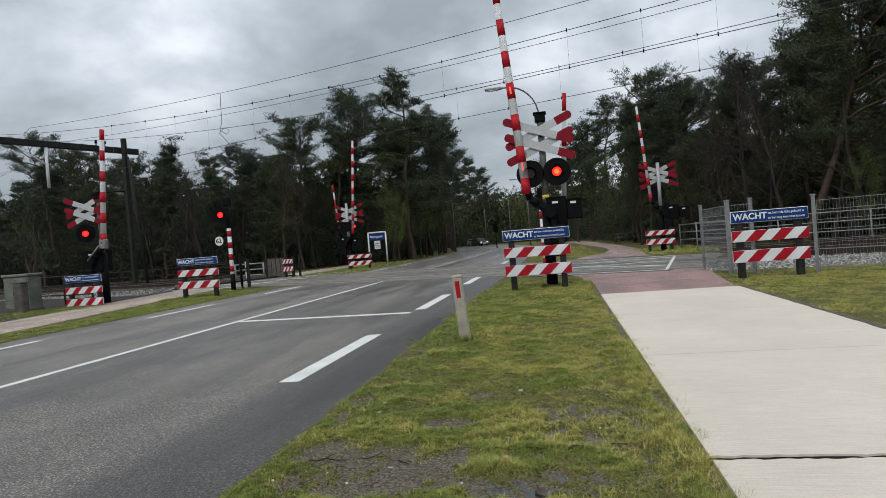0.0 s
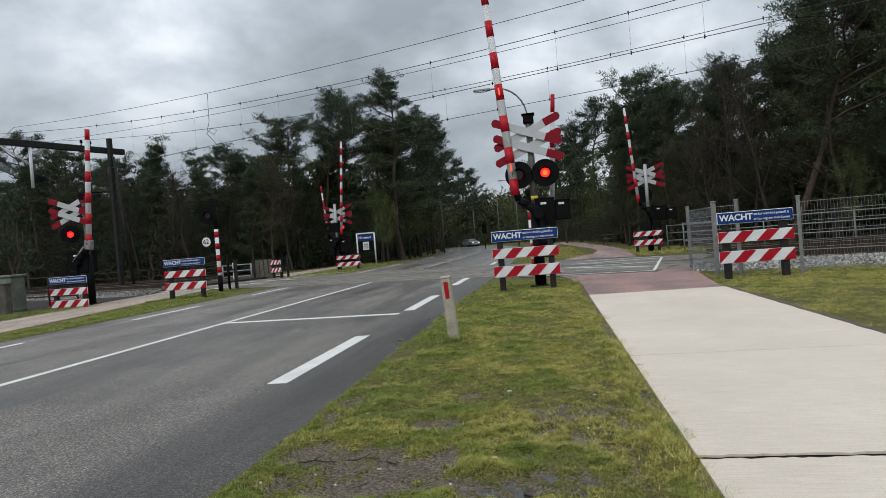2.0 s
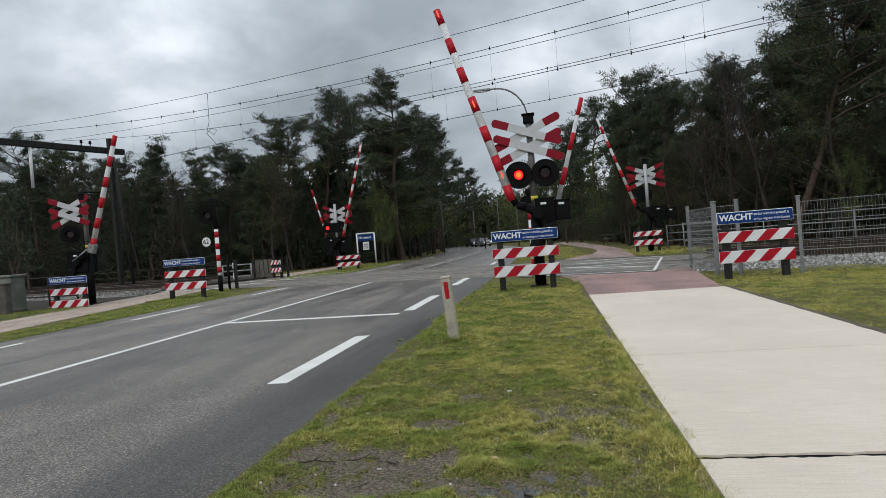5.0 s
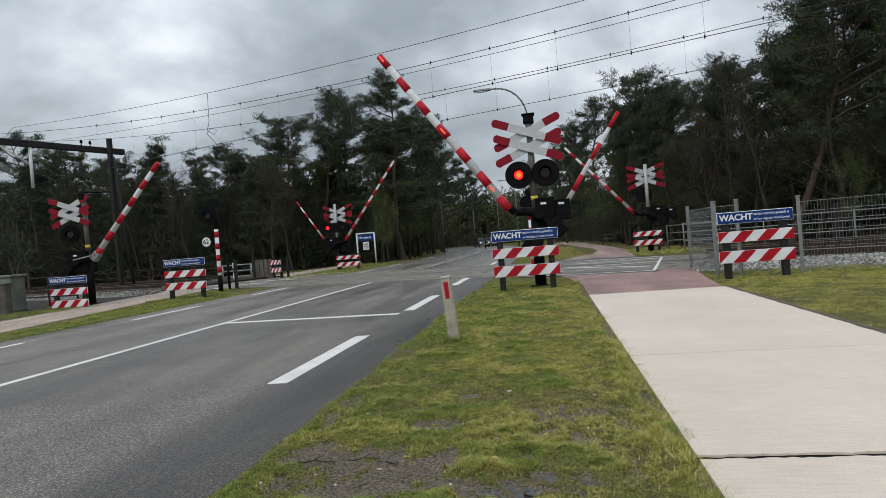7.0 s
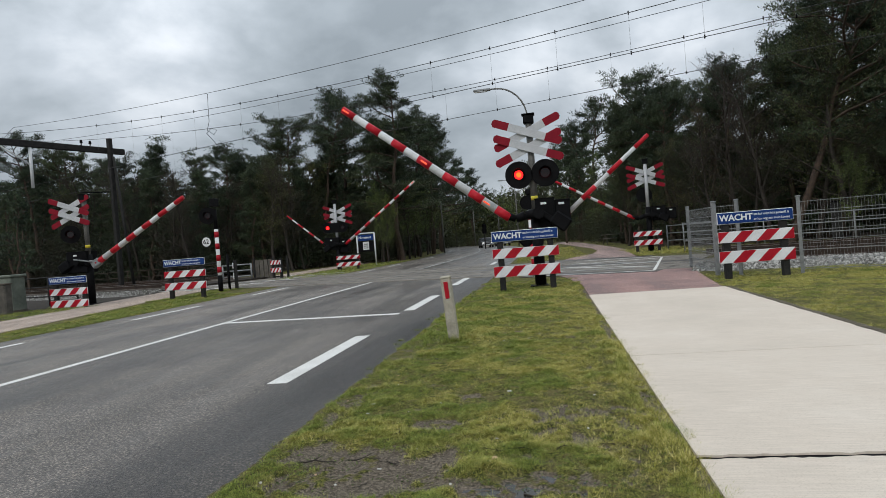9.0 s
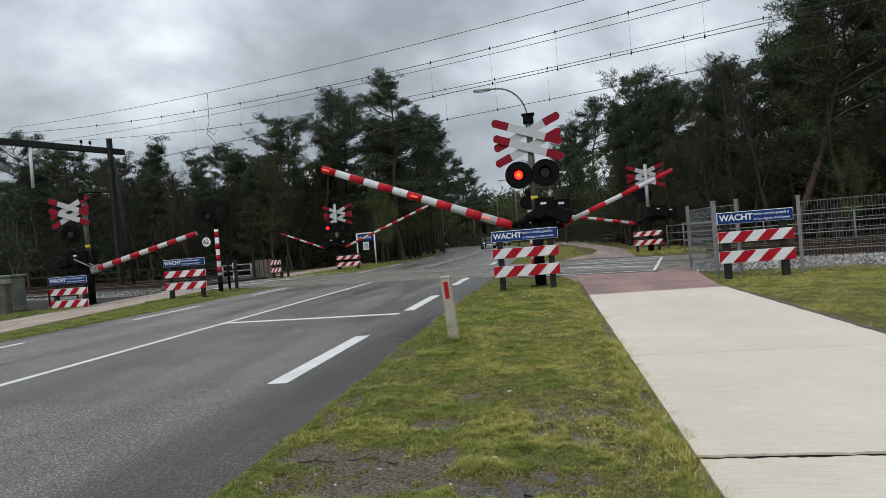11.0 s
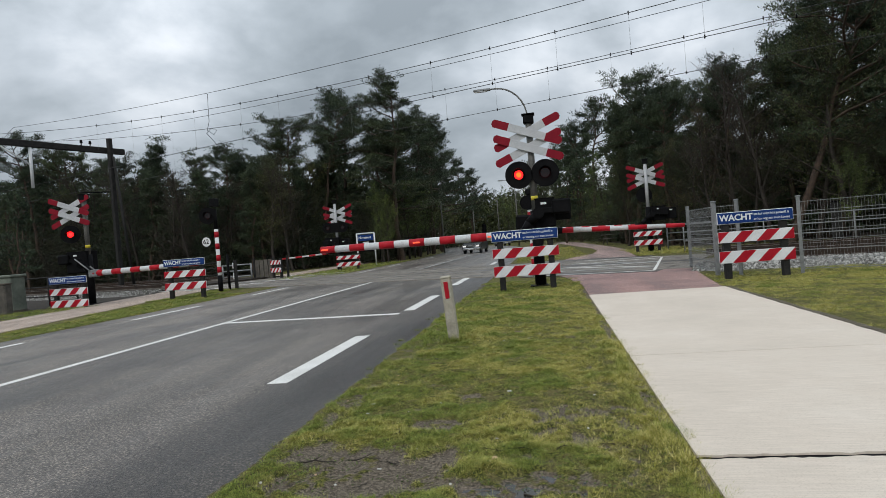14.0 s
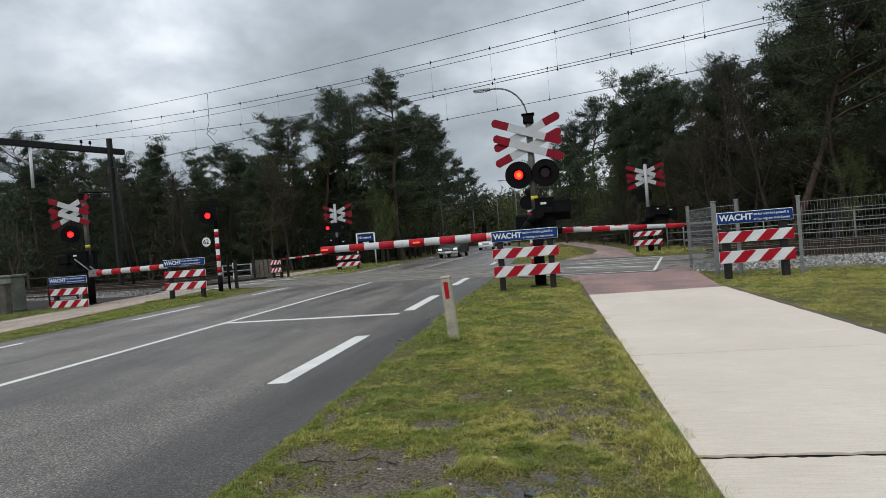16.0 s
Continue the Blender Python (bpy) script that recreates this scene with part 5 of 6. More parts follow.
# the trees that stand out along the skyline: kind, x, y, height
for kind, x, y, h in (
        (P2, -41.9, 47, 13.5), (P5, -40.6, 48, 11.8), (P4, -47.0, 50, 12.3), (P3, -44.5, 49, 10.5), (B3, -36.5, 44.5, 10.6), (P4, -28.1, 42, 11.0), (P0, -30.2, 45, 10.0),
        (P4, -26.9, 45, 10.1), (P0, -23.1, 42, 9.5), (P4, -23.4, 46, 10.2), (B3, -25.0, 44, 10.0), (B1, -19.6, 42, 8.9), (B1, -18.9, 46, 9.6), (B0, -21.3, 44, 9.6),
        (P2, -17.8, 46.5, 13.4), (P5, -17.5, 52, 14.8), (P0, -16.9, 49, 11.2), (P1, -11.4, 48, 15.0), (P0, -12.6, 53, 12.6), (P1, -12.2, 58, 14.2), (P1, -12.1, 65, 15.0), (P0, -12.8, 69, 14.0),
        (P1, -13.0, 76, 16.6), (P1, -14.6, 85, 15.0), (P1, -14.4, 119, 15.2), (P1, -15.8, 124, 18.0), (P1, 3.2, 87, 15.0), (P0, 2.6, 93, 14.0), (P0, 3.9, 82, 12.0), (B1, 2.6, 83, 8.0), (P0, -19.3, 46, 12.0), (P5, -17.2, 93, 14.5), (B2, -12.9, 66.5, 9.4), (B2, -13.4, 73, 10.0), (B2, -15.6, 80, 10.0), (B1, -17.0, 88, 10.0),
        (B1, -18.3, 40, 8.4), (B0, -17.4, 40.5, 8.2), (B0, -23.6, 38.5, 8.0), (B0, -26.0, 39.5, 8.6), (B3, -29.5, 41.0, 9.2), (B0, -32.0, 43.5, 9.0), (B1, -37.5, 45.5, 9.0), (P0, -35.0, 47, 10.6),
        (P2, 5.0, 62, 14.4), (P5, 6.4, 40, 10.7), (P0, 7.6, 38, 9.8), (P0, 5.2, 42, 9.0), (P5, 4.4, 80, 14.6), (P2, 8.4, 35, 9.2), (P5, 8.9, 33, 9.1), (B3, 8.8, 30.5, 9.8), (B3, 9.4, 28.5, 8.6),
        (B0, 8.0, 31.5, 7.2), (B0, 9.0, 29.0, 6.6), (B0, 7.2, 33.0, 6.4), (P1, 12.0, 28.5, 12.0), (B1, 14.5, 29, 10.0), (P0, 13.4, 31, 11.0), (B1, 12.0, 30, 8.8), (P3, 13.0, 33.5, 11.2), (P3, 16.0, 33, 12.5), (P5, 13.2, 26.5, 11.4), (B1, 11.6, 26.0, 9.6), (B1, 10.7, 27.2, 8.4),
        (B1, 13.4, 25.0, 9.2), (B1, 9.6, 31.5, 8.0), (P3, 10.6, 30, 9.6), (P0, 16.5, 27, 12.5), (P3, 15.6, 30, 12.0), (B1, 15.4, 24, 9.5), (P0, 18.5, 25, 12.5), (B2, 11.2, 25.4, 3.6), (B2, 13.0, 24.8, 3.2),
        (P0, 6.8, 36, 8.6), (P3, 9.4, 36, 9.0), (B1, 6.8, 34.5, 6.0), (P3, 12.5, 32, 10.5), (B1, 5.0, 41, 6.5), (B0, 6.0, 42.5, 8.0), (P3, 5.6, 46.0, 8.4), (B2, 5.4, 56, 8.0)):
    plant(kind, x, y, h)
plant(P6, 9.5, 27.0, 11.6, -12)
# leafy edge of the wood beside the road
for kind, x, y, h in ((P3, -38.5, 46.5, 8.5), (P3, -35.0, 45.0, 8.0), (P3, -31.5, 43.0, 7.6), (P3, -28.5, 42.5, 8.2), (P3, -26.0, 41.5, 7.4), (P3, -23.2, 40.0, 7.8), (P3, -20.0, 40.5, 7.6),
                      (P3, -42.0, 48.5, 9.0), (P3, -33.0, 45.5, 8.6), (P3, -18.2, 44.5, 7.6), (P3, 12.4, 30, 7.5), (P3, 14.8, 28, 7.0), (P3, 10.4, 32, 7.0), (B2, 16.2, 25, 4.0),
                      (P0, -12.2, 50, 11.6), (P0, -13.6, 55, 10.8), (P1, -13.0, 49.5, 12.2), (P0, -20.6, 48, 10.4), (P0, -23.0, 50, 10.0),
                      (P0, 5.6, 40.5, 9.2), (P1, 5.6, 43.5, 9.6), (P0, 6.4, 45, 9.8), (P1, 9.8, 38, 9.6), (P0, 8.4, 44, 10.4), (P3, 5.8, 38, 7.5), (P3, 7.2, 37, 8.0),
                      (B2, -11.7, 44.5, 5.2), (B2, -12.4, 46.0, 6.2), (B2, -11.4, 50.5, 7.2), (B2, -11.5, 53, 7.5), (P3, -12.6, 52, 8.5), (B2, -11.6, 56, 7.6), (B1, -13.0, 57, 8.0), (P3, -12.6, 61, 8.6), (B2, -12.2, 62.5, 8.0), (B1, -12.9, 47, 6.5),
                      (B2, -13.4, 70, 8.5), (P3, -14.6, 66, 9.0), (B1, -15.9, 75, 9.0), (B2, 5.0, 62, 6.5), (B1, 4.6, 70, 7.5), (P3, 5.2, 66, 8.0), (B2, 4.4, 78, 7.5), (P3, 4.0, 84, 8.5),
                      (B1, -1.5, 92, 8.0), (B0, -17.6, 43, 7.0), (P3, -20.6, 42, 8.5), (B0, -22.6, 41, 7.5), (P3, -28.6, 41, 8.4), (P3, -33.5, 44.5, 9.0), (P3, -17.6, 48, 9.2)):
    plant(kind, x, y, h)
# rows behind them, closing the woods
for k in range(44):
    x = placed.uniform(-62, -14)
    y = placed.uniform(48, 66) - 0.25 * (x + 38) * (x < -38)
    if x > -17 and y < 60:
        x -= 8
    plant(placed.choice(DEEP), x, y, placed.uniform(8.5, 11.0))
for k in range(24):
    x = placed.uniform(5, 34)
    y = placed.uniform(34, 62) if x < 14 else placed.uniform(28, 48)
    plant(placed.choice(DEEP), x, y, placed.uniform(8.6, 9.8) if x < 14 else placed.uniform(9, 11.5))
for x, y in ((-31, 32), (-34, 36), (-37, 38), (-40, 41), (-43, 44), (-47, 48), (-36, 33), (-40, 36), (-30.5, 28.5)):
    plant(DEEP[2] if y % 2 else DEEP[0], x, y, 6.2 + 0.1 * (y - 28))
for k in range(26):
    x = placed.uniform(-82, -44)
    plant(placed.choice(DEEP), x, 52 - 0.4 * (x + 50) + placed.uniform(0, 10), placed.uniform(11.0, 13.5))
# trees closing the bend of the road
for k in range(30):
    x = -30 + 48 * (k + placed.random()) / 30
    y = 112 + placed.uniform(0, 26)
    plant(placed.choice((DEEP[0], DEEP[2], DEEP[2], B2)), x, y, placed.uniform(8.0, 11.0))
for k in range(12):
    y = placed.uniform(62, 108)
    plant(placed.choice((DEEP[0], DEEP[2], B2)), road_x(y) + placed.uniform(7.5, 13), y, placed.uniform(8, 10.5))
    plant(placed.choice((DEEP[0], DEEP[2], B2)), road_x(y) - placed.uniform(8.0, 18), y, placed.uniform(8, 10.5))

for kind in NATIVE:
    for ob in (*kind.children, kind):
        bpy.data.objects.remove(ob)


def undergrowth(name, spots, label, seed, mat, per=420, leaf=0.11):
    rng = np.random.default_rng(seed)
    cs = []
    for x, y, r, h in spots:
        n = int(per * r)
        q = rng.normal(size=(n, 3)) * (r * 0.5, r * 0.5, h * 0.3)
        q[:, 2] = np.abs(q[:, 2]) * 1.2 + rng.uniform(0, h * 0.5, n) - 0.1
        cs.append(q + np.array([x, y, 0.0])[None])
    ob = leaf_mesh(name, np.concatenate(cs), leaf, 0.45, rng, mat)
    return tagged(ob, label, "undergrowth", kind="stuff")


spots = []
for k in range(150):
    x = placed.uniform(-60, -15.5)
    y0 = 33.5 - 0.38 * (x + 16) + (8 if x > -19.5 else 0)
    spots.append((x, y0 + placed.uniform(0.5, 14.0), placed.uniform(1.0, 2.2), placed.uniform(2.2, 5.5)))
for k in range(70):
    y = placed.uniform(45.5, 78)
    spots.append((road_x(y) - placed.uniform(7.2, 13), y, placed.uniform(1.0, 1.9), placed.uniform(2.0, 4.6)))
for k in range(40):
    y = placed.uniform(46, 100)
    spots.append((road_x(y) - placed.uniform(8.0, 16), y, placed.uniform(0.9, 1.8), placed.uniform(1.6, 4.6)))
undergrowth("undergrowth_left", spots[::2], "dark tangled shrubs filling the wood", 31, LEAF_SHADED, 1300, 0.095)
# these shrubs wear the brown with canopy shade painted in
undergrowth("brown_shrubs_left", spots[1::2], "brown budding shrubs along the wood's edge", 33, LEAF_BROWN_SHADED, 1300, 0.085)
spots = []
for k in range(120):
    x = placed.uniform(6.5, 40)
    y0 = 31.5 - 0.38 * (x - 6.5)
    spots.append((x, y0 + placed.uniform(1.0, 16.0), placed.uniform(0.9, 2.0), placed.uniform(1.5, 4.5)))
for k in range(40):
    y = placed.uniform(46, 110)
    spots.append((road_x(y) + placed.uniform(9.5, 18), y, placed.uniform(0.9, 1.8), placed.uniform(1.0, 3.0)))
for k in range(40):
    spots.append((-30 + 48 * k / 40, 108 + placed.uniform(0, 16), placed.uniform(1.2, 2.2), placed.uniform(2.0, 4.0)))
undergrowth("undergrowth_right", spots, "dark tangled shrubs and ivy under the trees", 32, LEAF_SHADED, 1700, 0.075)



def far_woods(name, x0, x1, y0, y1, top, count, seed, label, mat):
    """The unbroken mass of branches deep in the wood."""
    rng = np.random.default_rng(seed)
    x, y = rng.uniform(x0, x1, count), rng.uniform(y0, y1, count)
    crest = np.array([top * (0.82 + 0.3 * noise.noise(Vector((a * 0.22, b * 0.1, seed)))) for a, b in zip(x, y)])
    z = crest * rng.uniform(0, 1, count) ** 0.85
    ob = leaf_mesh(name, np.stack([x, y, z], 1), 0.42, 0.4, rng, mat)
    tagged(ob, label, "woods", kind="stuff")


# loose leaves fill the gaps; their dark colour stands in for deep shade
far_woods("woods_left", -95, -19, 60, 76, 11.0, 80000, 41, "dark depth of the wood behind the trees", LEAF_SHADED)
far_woods("woods_left_edge", -26, -17, 62, 110, 8.5, 18000, 44, "dark depth of the wood along the road", LEAF_SHADED)
far_woods("woods_right", 6, 50, 48, 62, 9.0, 45000, 42, "dark depth of the wood beyond the railing", LEAF_SHADED)
far_woods("woods_end", -45, 25, 118, 142, 11.0, 80000, 43, "distant olive wood closing the bend of the road", LEAF_OLIVE)

# leaf litter under the woods
bm = slab(bmesh.new(), [(-80, 58), (-19, 35.5), (-19.5, 44), (-17, 60), (-22, 100), (-80, 100)], -0.1, -0.003)
tagged(part("forest_floor_left", bm, FOREST_FLOOR), "brown leaf litter under the trees", "forest floor", kind="structure")
bm = slab(bmesh.new(), [(6.2, 32.5), (40, 20), (60, 60), (20, 80), (5, 60)], -0.1, -0.003)
tagged(part("forest_floor_right", bm, FOREST_FLOOR), "brown leaf litter under the trees", "forest floor", kind="structure")


# ---- grass, stones and puddles ----
# worn spots of the verge: x, y, half widths, share of grass gone
WORN = ((-1.1, 3.15, 0.46, 0.34, 0.9), (-1.5, 3.5, 0.22, 0.2, 0.75), (-0.82, 3.97, 0.16, 0.11, 0.7), (-1.62, 6.7, 0.13, 0.5, 0.8), (0.12, 4.02, 0.42, 0.42, 0.42),
        (-0.17, 2.94, 0.36, 0.17, 0.8), (-0.72, 4.75, 0.14, 0.12, 0.5), (0.6, 4.6, 0.06, 0.5, 0.7), (-0.5, 8.3, 0.3, 0.3, 0.35),
        (0.3, 6.6, 0.22, 0.3, 0.3), (-1.6, 4.6, 0.1, 0.5, 0.6), (0.6, 7.6, 0.06, 0.8, 0.6))


def value_noise(x, y, seed):
    """Smooth noise between 0 and 1 for whole arrays."""
    table = np.random.default_rng(seed).random((256, 256))
    xi, yi = np.floor(x).astype(int), np.floor(y).astype(int)
    fx, fy = x - xi, y - yi
    fx, fy = fx * fx * (3 - 2 * fx), fy * fy * (3 - 2 * fy)
    at = lambda i, j: table[(xi + i) % 256, (yi + j) % 256]
    return (at(0, 0) * (1 - fx) + at(1, 0) * fx) * (1 - fy) + (at(0, 1) * (1 - fx) + at(1, 1) * fx) * fy


def worn_share(x, y):
    """How far the verge is worn to bare earth, 0 to 1, with ragged borders."""
    ragged = 1.5 * (value_noise(x * 5, y * 5, 8) - 0.5) + 1.6 * (value_noise(x * 14, y * 14, 9) - 0.5) + 0.9 * (value_noise(x * 35, y * 35, 10) - 0.5)
    worn_to = np.zeros_like(x)
    for px, py, rx, ry, share in WORN:
        d = ((x - px) / rx) ** 2 + ((y - py) / ry) ** 2 + ragged
        worn_to = np.maximum(worn_to, share * np.clip(1.6 - d, 0, 1))
    return worn_to


def turf_height(x, y):
    """Cushions of moss and matted grass, sunk where the verge is worn."""
    lumps = 0.45 * value_noise(x * 4.5, y * 4.5, 1) + 0.75 * value_noise(x * 11, y * 11, 2) + 0.55 * value_noise(x * 27, y * 27, 3) + 0.3 * value_noise(x * 60, y * 60, 4)
    z = -0.020 + 0.036 * lumps - 0.024 * worn_share(x, y)
    rim = np.clip(np.minimum(x + 1.84, 0.66 - x) / 0.12, 0, 1)
    return np.maximum(z * rim - 0.009 * (1 - rim), np.where(rim > 0.5, -0.0065, -0.02))


def turf(name, x0, x1, y0, y1, step):
    nx, ny = int((x1 - x0) / step) + 1, int((y1 - y0) / step) + 1
    gx, gy = np.meshgrid(np.linspace(x0, x1, nx), np.linspace(y0, y1, ny))
    v = np.stack([gx, gy, turf_height(gx, gy)], 2).reshape(-1, 3)
    i = (np.arange(ny - 1)[:, None] * nx + np.arange(nx - 1)[None]).reshape(-1)
    q = np.stack([i, i + 1, i + nx + 1, i + nx], 1)
    me = bpy.data.meshes.new(name)
    me.from_pydata(v.tolist(), [], q.tolist())
    me.polygons.foreach_set("use_smooth", [True] * len(me.polygons))
    me.update()
    tagged(mesh_object(name, me, TURF), "lumpy mossy turf with trodden muddy hollows", "turf", kind="structure")


turf("turf_near", -1.85, 0.67, 1.8, 6.0, 0.014)
turf("turf_middle", -1.85, 0.67, 6.0, 13.0, 0.032)


def blades(name, x, y, z, height, width, rng, lie=(0.5, 2.0)):
    """One thin pointed blade for each point."""
    n = len(x)
    a = rng.uniform(0, 2 * math.pi, n)
    out = height * rng.uniform(lie[0], lie[1], n)
    base = np.stack([x, y, z - 0.006], 1)
    side = np.stack([-np.sin(a), np.cos(a), np.zeros(n)], 1) * width[:, None]
    tip = base + np.stack([np.cos(a) * out, np.sin(a) * out, height + 0.006], 1)
    v = np.stack([base - side, base + side, tip], 1)
    me = bpy.data.meshes.new(name)
    me.vertices.add(3 * n)
    me.vertices.foreach_set("co", v.reshape(-1))
    me.loops.add(3 * n)
    me.loops.foreach_set("vertex_index", np.arange(3 * n, dtype=np.int32))
    me.polygons.add(n)
    me.polygons.foreach_set("loop_start", np.arange(0, 3 * n, 3, dtype=np.int32))
    me.polygons.foreach_set("loop_total", np.full(n, 3, dtype=np.int32))
    me.update(calc_edges=True)
    return mesh_object(name, me, BLADE)


def grass(name, zones, label, seed):
    """Blades in tufts: zones of (x0, x1, y0, y1, tufts, height)."""
    rng = np.random.default_rng(seed)
    rows = []
    for x0, x1, y0, y1, tufts, h in zones:
        cx, cy = rng.uniform(x0, x1, tufts), rng.uniform(y0, y1, tufts)
        n1 = value_noise(cx * 1.3, cy * 1.3, seed)
        n2 = 0.6 * value_noise(cx * 5, cy * 5, 5) + 0.4 * value_noise(cx * 14, cy * 14, 6)
        keep = (0.35 * n1 + 0.65 * n2 > rng.uniform(0.22, 0.62, tufts)) & (worn_share(cx, cy) < rng.uniform(0.0, 0.55, tufts))
        on_turf = (cx > -1.85) & (cx < 0.67) & (cy < 13.0)
        keep &= ~on_turf | (turf_height(cx, cy) > rng.uniform(-0.002, 0.016, tufts))
        cx, cy, n1, n2 = cx[keep], cy[keep], n1[keep], n2[keep]
        tall = (0.3 + 1.8 * (n2 - 0.3) + 0.7 * (n1 - 0.4)).clip(0.3, 1.7) * rng.uniform(0.6, 1.3, len(cx))
        per = 11
        k = len(cx) * per
        bx, by = np.repeat(cx, per) + rng.normal(size=k) * 0.016, np.repeat(cy, per) + rng.normal(size=k) * 0.016
        near_turf = (bx > -1.85) & (bx < 0.67) & (by < 13.0)
        z = np.where(near_turf, turf_height(bx, by), -0.008)
        rows.append((bx, by, z, h * rng.uniform(0.5, 1.3, k) * np.repeat(tall, per), 0.0006 + 0.00024 * by.clip(0, 14)))
    x, y, z, hh, w = (np.concatenate(c) for c in zip(*rows))
    tagged(blades(name, x, y, z, hh, w, rng), label, "grass", kind="stuff")


grass("verge_grass", [(-1.74, 0.66, 2.2, 4, 46000, 0.014), (-1.74, 0.64, 4, 7, 42000, 0.016), (-1.76, 0.64, 7, 11, 22000, 0.021), (-1.78, 0.64, 11, 16.5, 9000, 0.034),
                      (3.08, 7.5, 5, 13.5, 22000, 0.02), (3.2, 9, 11, 14.8, 6000, 0.026), (-11.6, -10.2, 6, 20, 6500, 0.04), (-12.4, -11.3, 14.5, 20, 2500, 0.04), (-13.1, -12.0, 18.2, 23, 2200, 0.05),
                      (-18, -14.9, 12, 18.5, 3000, 0.06), (-1.6, 1.8, 28, 50, 5000, 0.06), (-13.4, -10.2, 28, 45, 4000, 0.08), (3.6, 6.5, 26, 34, 2000, 0.08)],
      "short patchy grass blades on the verges", 7)


def rosettes(name, count, label, seed):
    """Fuller tufts of longer grass, thickest along the path and round the marker post."""
    rng = np.random.default_rng(seed)
    cx = np.concatenate([rng.uniform(-1.75, 0.62, count), rng.normal(0.57, 0.08, count).clip(0.3, 0.675), rng.normal(-1.15, 0.1, 14), rng.normal(-1.62, 0.12, count // 3)])
    cy = np.concatenate([2.3 + 7.5 * rng.random(count) ** 1.5, 2.3 + 6.5 * rng.random(count) ** 1.3, rng.normal(7.28, 0.07, 14), 3.5 + 7 * rng.random(count // 3)])
    keep = (value_noise(cx * 2.2, cy * 2.2, 12) > rng.uniform(0.15, 0.75, len(cx))) & (worn_share(cx, cy) < 0.55)
    keep |= np.abs(cy - 7.28) + np.abs(cx + 1.15) < 0.3
    cx, cy = cx[keep], cy[keep]
    per = 34
    k = len(cx) * per
    r = np.repeat(rng.uniform(0.012, 0.035, len(cx)), per)
    bx, by = np.repeat(cx, per) + rng.normal(size=k) * r, np.repeat(cy, per) + rng.normal(size=k) * r
    hh = np.repeat(rng.uniform(0.018, 0.046, len(cx)), per) * rng.uniform(0.5, 1.2, k)
    hh *= np.where(np.abs(by - 7.28) + np.abs(bx + 1.15) < 0.32, 2.6, 1.0)
    ob = blades(name, bx, by, turf_height(bx, by), hh, 0.0007 + 0.00024 * by.clip(0, 14), rng, (0.4, 1.8))
    tagged(ob, label, "grass tufts", kind="stuff")


rosettes("grass_tufts", 900, "fuller tufts of longer grass on the verge", 17)


def broad_leaved_weeds(name, count, label, seed):
    """Flat rosettes of clover and plantain between the grass."""
    rng = np.random.default_rng(seed)
    cx, cy = rng.uniform(-1.7, 0.6, count), 2.3 + 6 * rng.random(count) ** 1.4
    cs = np.repeat(np.stack([cx, cy, turf_height(cx, cy) + 0.006], 1), 9, 0)
    cs += rng.normal(size=cs.shape) * (0.02, 0.02, 0.003)
    ways = rng.normal(size=cs.shape) * (1, 1, 0.25) + (0, 0, 0.3)
    tagged(leaf_mesh(name, cs, 0.009, 0.45, rng, LEAF_FRESH, None, ways, 0.1), label, "weeds", kind="stuff")


broad_leaved_weeds("clover_leaves", 900, "small clover leaves flat among the grass", 18)


def stones(name, count, zone, label, seed, lo=0.016, hi=0.042):
    rng = random.Random(seed)
    verts, faces = [], []
    for k in range(count):
        s, n = rng.uniform(*zone[0]), rng.uniform(*zone[1])
        zz = -0.02 + (0.13 * min(1.0, max(0.0, (n + 2.6) / 1.1)))
        p = along(NEAR_TRACK, s, n, zz + 0.01)
        r = rng.uniform(lo, hi)
        i = len(verts)
        for d in ((1, 0, 0), (0, 1, 0), (-1, 0, 0), (0, -1, 0), (0, 0, 0.8), (0, 0, -0.6)):
            verts.append(p + Vector(d) * r * rng.uniform(0.7, 1.3) + Vector((rng.uniform(-1, 1), rng.uniform(-1, 1), rng.uniform(-1, 1))) * r * 0.3)
        for a, b, c in ((0, 1, 4), (1, 2, 4), (2, 3, 4), (3, 0, 4), (1, 0, 5), (2, 1, 5), (3, 2, 5), (0, 3, 5)):
            faces.append((i + a, i + b, i + c))
    tagged(raw_mesh(name, verts, faces, STONE), label, "ballast stones", kind="stuff")


stones("ballast_stones_right", 9500, ((4.6, 13), (-2.7, -1.1)), "pale grey ballast stones along the track", 3)
stones("ballast_stones_left", 3000, ((-30, -17.0), (-3.6, -1.6)), "pale grey ballast stones along the far stretch of track", 4)


def puddle(x, y, rx, ry, seed):
    rng = random.Random(seed)
    pts = []
    for k in range(22):
        a = 2 * math.pi * k / 22
        f = rng.uniform(0.55, 1.15)
        pts.append((x + rx * f * math.cos(a), y + ry * f * math.sin(a)))
    bm = slab(bmesh.new(), pts, -0.04, -0.0035)
    tagged(part("puddle", bm, WATER), "shallow muddy puddle in the grass verge", "puddle", kind="structure")


# one film of water lies in the hollow, broken by the turf that stands out of it
puddle(-0.16, 2.94, 0.33, 0.16, 50)

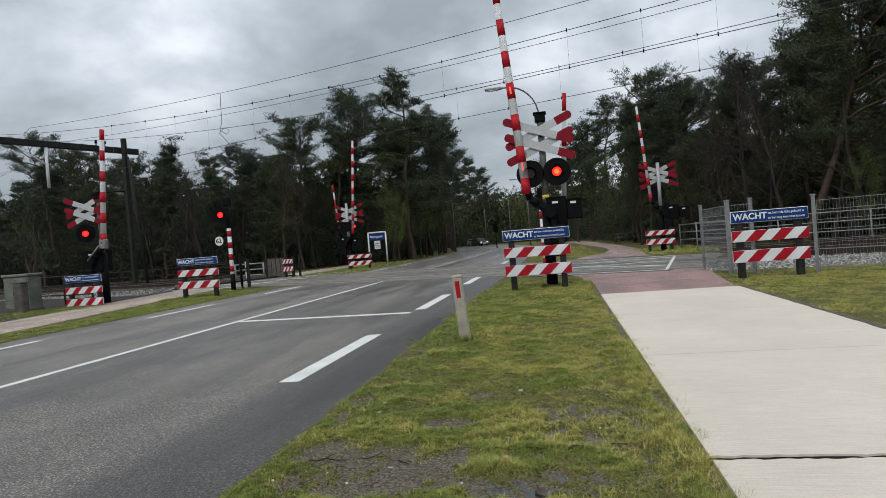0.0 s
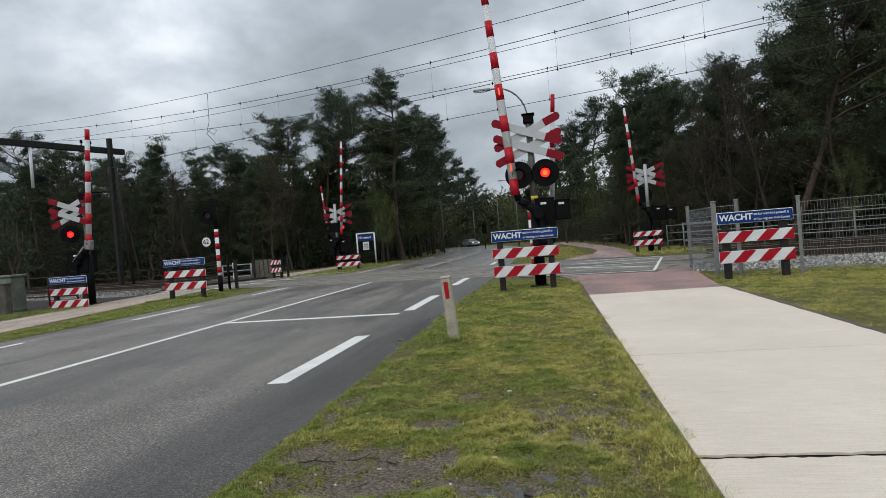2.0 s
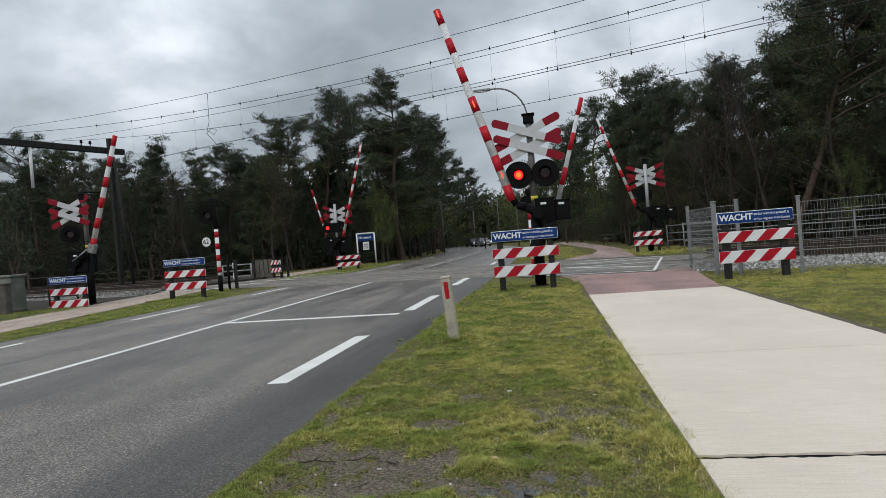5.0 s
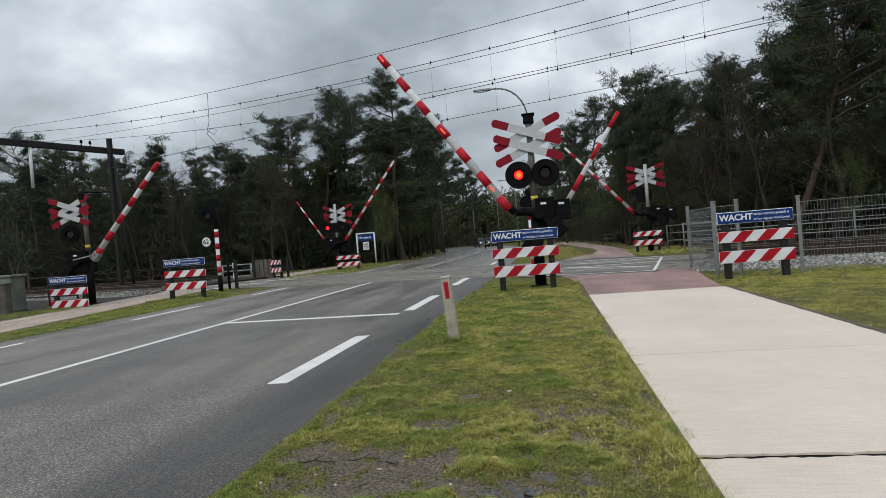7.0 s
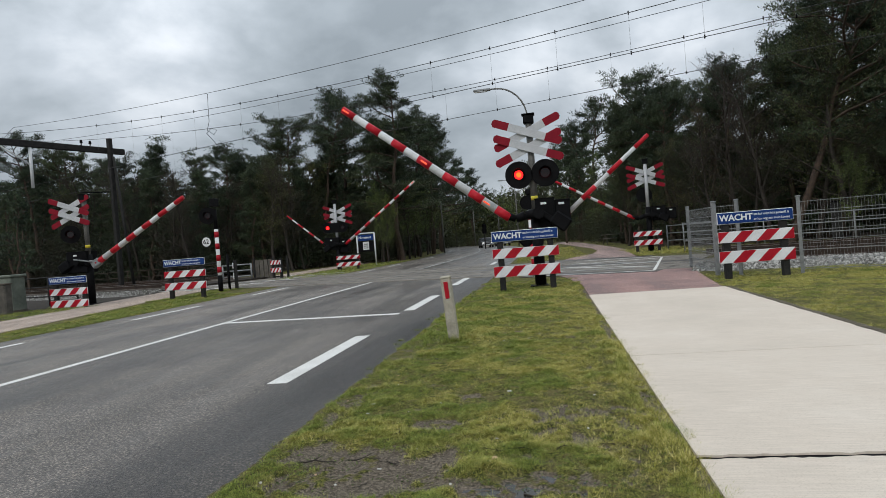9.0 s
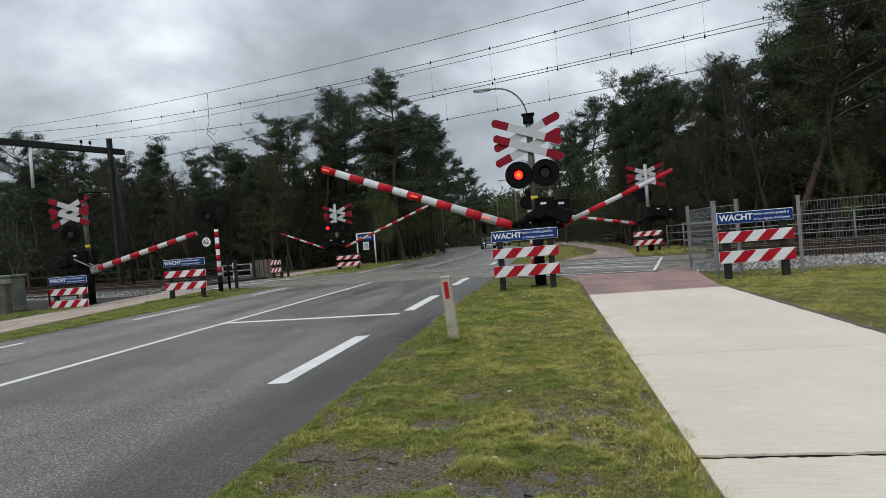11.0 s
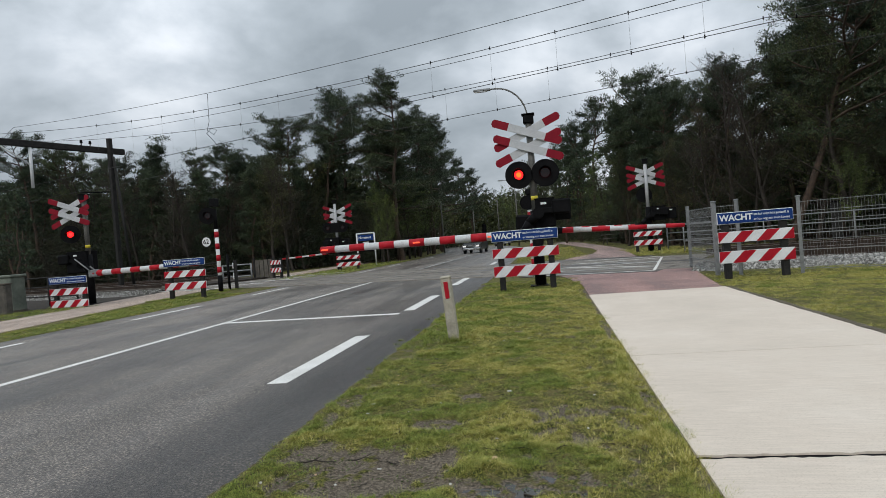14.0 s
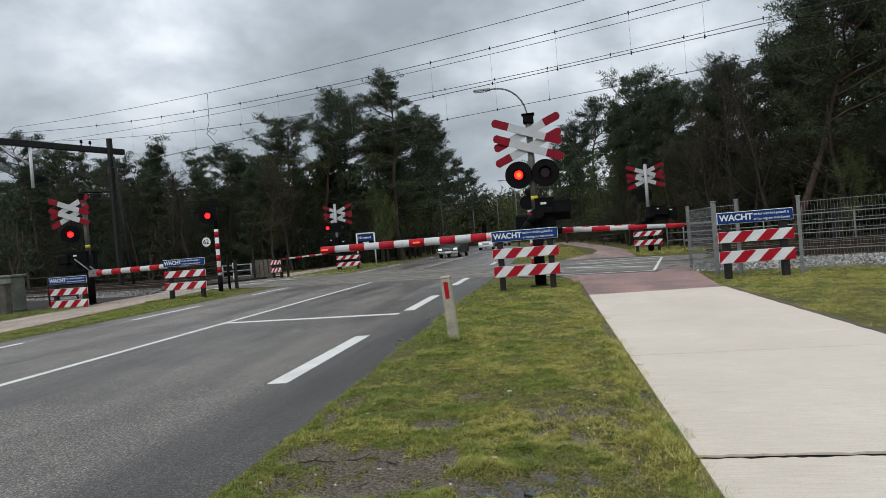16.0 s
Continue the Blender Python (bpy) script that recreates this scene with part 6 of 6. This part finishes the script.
def twig(x, y, angle, ln, thick, rng):
    """A crooked fallen twig with a side shoot, lying on the turf."""
    pts, d = [Vector((x, y, float(turf_height(x, y)) + 0.008))], angle
    for j in range(4):
        d += rng.uniform(-0.3, 0.3)
        px, py = pts[-1].x + math.cos(d) * ln / 4, pts[-1].y + math.sin(d) * ln / 4
        pts.append(Vector((px, py, float(turf_height(px, py)) + rng.uniform(0.006, 0.013))))
    verts, faces = [], []
    tube(verts, faces, pts, [thick * (1 - 0.17 * j) for j in range(5)], 5)
    off = pts[2] + Vector((math.cos(d + 0.9), math.sin(d + 0.9), 0.1)) * ln * 0.3
    tube(verts, faces, [pts[2], (pts[2] + off) / 2, off], [thick * 0.6, thick * 0.5, thick * 0.25], 4)
    tagged(raw_mesh("twig", verts, faces, BARK, None, True), "thin fallen twig lying on the verge", "twig", "fallen twigs")


for x, y, angle, ln, thick in ((-1.52, 3.36, -0.35, 0.24, 0.006), (-1.22, 3.38, 0.1, 0.2, 0.004), (-0.98, 3.34, -0.6, 0.12, 0.004), (-0.2, 2.88, -0.8, 0.12, 0.006), (-1.0, 3.75, 1.8, 0.12, 0.004)):
    twig(x, y, angle, ln, thick, random.Random(int(1000 * ln + 100 * y)))
for k in range(24):
    r = random.Random(100 + k)
    twig(r.uniform(-1.5, 0.55), r.uniform(2.6, 7.0), r.uniform(0, 6.3), r.uniform(0.06, 0.18), r.uniform(0.0018, 0.0035), r)


def pebble(x, y, r, mat, label):
    bm = bmesh.new()
    bmesh.ops.create_icosphere(bm, subdivisions=2, radius=r)
    for v in bm.verts:
        v.co *= 1 + 0.25 * noise.noise(v.co * (1.3 / r))
        v.co.z *= 0.7
    ob = part("pebble", bm, mat, None, "", True)
    ob.location = (x, y, float(turf_height(x, y)) + r * 0.45)
    tagged(ob, label, "pebble", "loose pebbles")


TAN_STONE = worn("tan_stone", (0.42, 0.27, 0.15), (0.6, 0.42, 0.27), 30, 120, 0.8)
PALE_STONE = worn("pale_stone", (0.5, 0.48, 0.44), (0.7, 0.68, 0.64), 30, 120, 0.8)
pebble(-0.37, 3.3, 0.019, TAN_STONE, "small tan pebble lying in the grass")
for k in range(18):
    r = random.Random(700 + k)
    pebble(r.uniform(-1.7, 0.5), r.uniform(2.5, 6.0), r.uniform(0.004, 0.009), r.choice((PALE_STONE, PALE_STONE, TAN_STONE)), "tiny pale pebble lying on the verge")

saloon = car("saloon_car", pose(-11.7, 92, 0), "dark old saloon car with a chrome grille on the road", DARK_PAINT, 4.6, 1.82, 1.5, 1.0)
white_car = car("white_car", pose(-22, 106, 0), "white hatchback following on the road", WHITE_PAINT, 4.1, 1.72, 1.5, 0.4)
grey_car = car("grey_car", pose(-12.6, 94, 0), "silver grey car waiting on the far road", GREY_PAINT, 4.2, 1.72, 1.5, 0.5)
for c in (saloon, white_car, grey_car):
    c.scale = (0.86, 0.86, 0.86)
# small pale leaves and crumbs lying on the verge and path
for k in range(40):
    r = random.Random(300 + k)
    x, y = r.uniform(-1.6, 0.6), r.uniform(2.4, 9.0)
    bm = bmesh.new()
    w = r.uniform(0.006, 0.016)
    box(bm, w * 2, w, 0.004, (0, 0, 0), 0.0, Matrix.Rotation(r.uniform(-0.4, 0.4), 4, "X"))
    ob = part("fallen_leaf", bm, r.choice((WOOD, BARK, STONE)))
    ob.matrix_basis = pose(x, y, float(turf_height(x, y)) + 0.01, 0, 0, r.uniform(0, 360))
    tagged(ob, "tiny dry leaf lying on the ground", "leaf", "fallen leaves")
CARS = [(saloon, [(0, -13.36, 104.9, 30), (2, -13.26, 104.7, 30), (4, -12.40, 100.3, 28), (6.5, -9.94, 91.2, 20), (7.5, -8.89, 86.6, 16), (9.2, -7.90, 79.8, 12), (11.3, -6.67, 70.7, 8),
               (12, -6.12, 66.1, 4), (13, -5.97, 59.8, -2), (14, -6.36, 54.7, -5), (15, -6.81, 50.2, -5), (16, -7.03, 46.2, -4)]),
        (white_car, [(0, -26.00, 123.1, 55), (9, -24.95, 120.8, 55), (11.3, -19.27, 114.0, 50), (12, -17.45, 110.6, 45), (13, -13.51, 100.3, 32), (14, -9.20, 84.4, 15), (15, -7.09, 73.0, 6), (16, -6.37, 65.0, 2)]),
        (grey_car, [(0, -14.43, 107.2, 35), (3, -11.58, 100.3, 32), (4, -10.39, 96.9, 30), (6.5, -8.61, 91.2, 28), (7.5, -6.77, 86.6, 24), (9, -6.13, 84.4, 20), (16, -6.13, 84.4, 20)])]


# ---- what moves ----
STATE_TIMES = [0.0, 0.5, 1.0, 1.5, 2.0, 2.5, 3.0, 3.5, 4.0, 4.35, 4.7, 5.05, 5.4, 5.75, 6.1, 6.5, 7.0, 7.5, 8.0, 8.5, 9.0, 9.35, 9.7, 10.05, 10.4, 10.75,
               11.1, 11.5, 12.0, 12.5, 13.0, 13.5, 14.0, 14.5, 15.0, 15.5, 16.0]
STATES = {  # one letter for each time above: x lit, o dark
    "near_left": "oxoxooxxo" + "xoxoxo" + "oxxoox" + "oxoxox" + "xooxxxoxxx",
    "near_right": "xoooxooox" + "oxoxox" + "xooxxo" + "xoxoxo" + "ooooooxxoo",
    "left": "xooxxooox" + "oxoxox" + "oooxxo" + "xoxoxo" + "oxxooxxoox",
    "pole": "xooooooox" + "oxoxox" + "oooxxo" + "xoxoxo" + "oxxoooooox",
    "far_left": "oxxxoooxo" + "xoxoxo" + "oxxoox" + "oxoxox" + "xxooxoooxx",
    "far_right": "xoooxooox" + "oxoxox" + "xooxxo" + "xoxoxo" + "ooxooooooo"}


def lamp_rows(at, states, aim):
    """The lens turns its lit or its dark face to the front."""
    angle = 0 if states[0] == "x" else 180
    rows = [(0.0, pose(*at, 0, 0, aim + angle))]

    def turn(t, to):
        nonlocal angle
        if to == angle:
            return
        for k in range(4):
            rows.append((t + (k - 1.5) / 30, pose(*at, 0, 0, aim + angle + (to - angle) * k / 3)))
        angle = to
    for k in range(1, len(states)):
        t0, t1 = STATE_TIMES[k - 1], STATE_TIMES[k]
        a, b = (0 if c == "x" else 180 for c in (states[k - 1], states[k]))
        if a == b == 0 and t1 - t0 > 0.45:
            turn(t0 + 0.17, 180)
            turn(t1 - 0.17, 0)
        else:
            turn((t0 + t1) / 2, b)
    rows.append((16.0, pose(*at, 0, 0, aim + angle)))
    return rows


def motions():
    for ob, s, (px, py, pz), curve in BOOMS:
        walk(ob, [(t, pose(px, py, pz, 0, -s * e, 0)) for t, e in curve])
    for ob, at, key, aim in LAMPS:
        walk(ob, lamp_rows(at, STATES[key], aim))
    for ob, rows in CARS:
        walk(ob, [(t, pose(x, y, 0, 0, 0, rz)) for t, x, y, rz in rows])


motions()
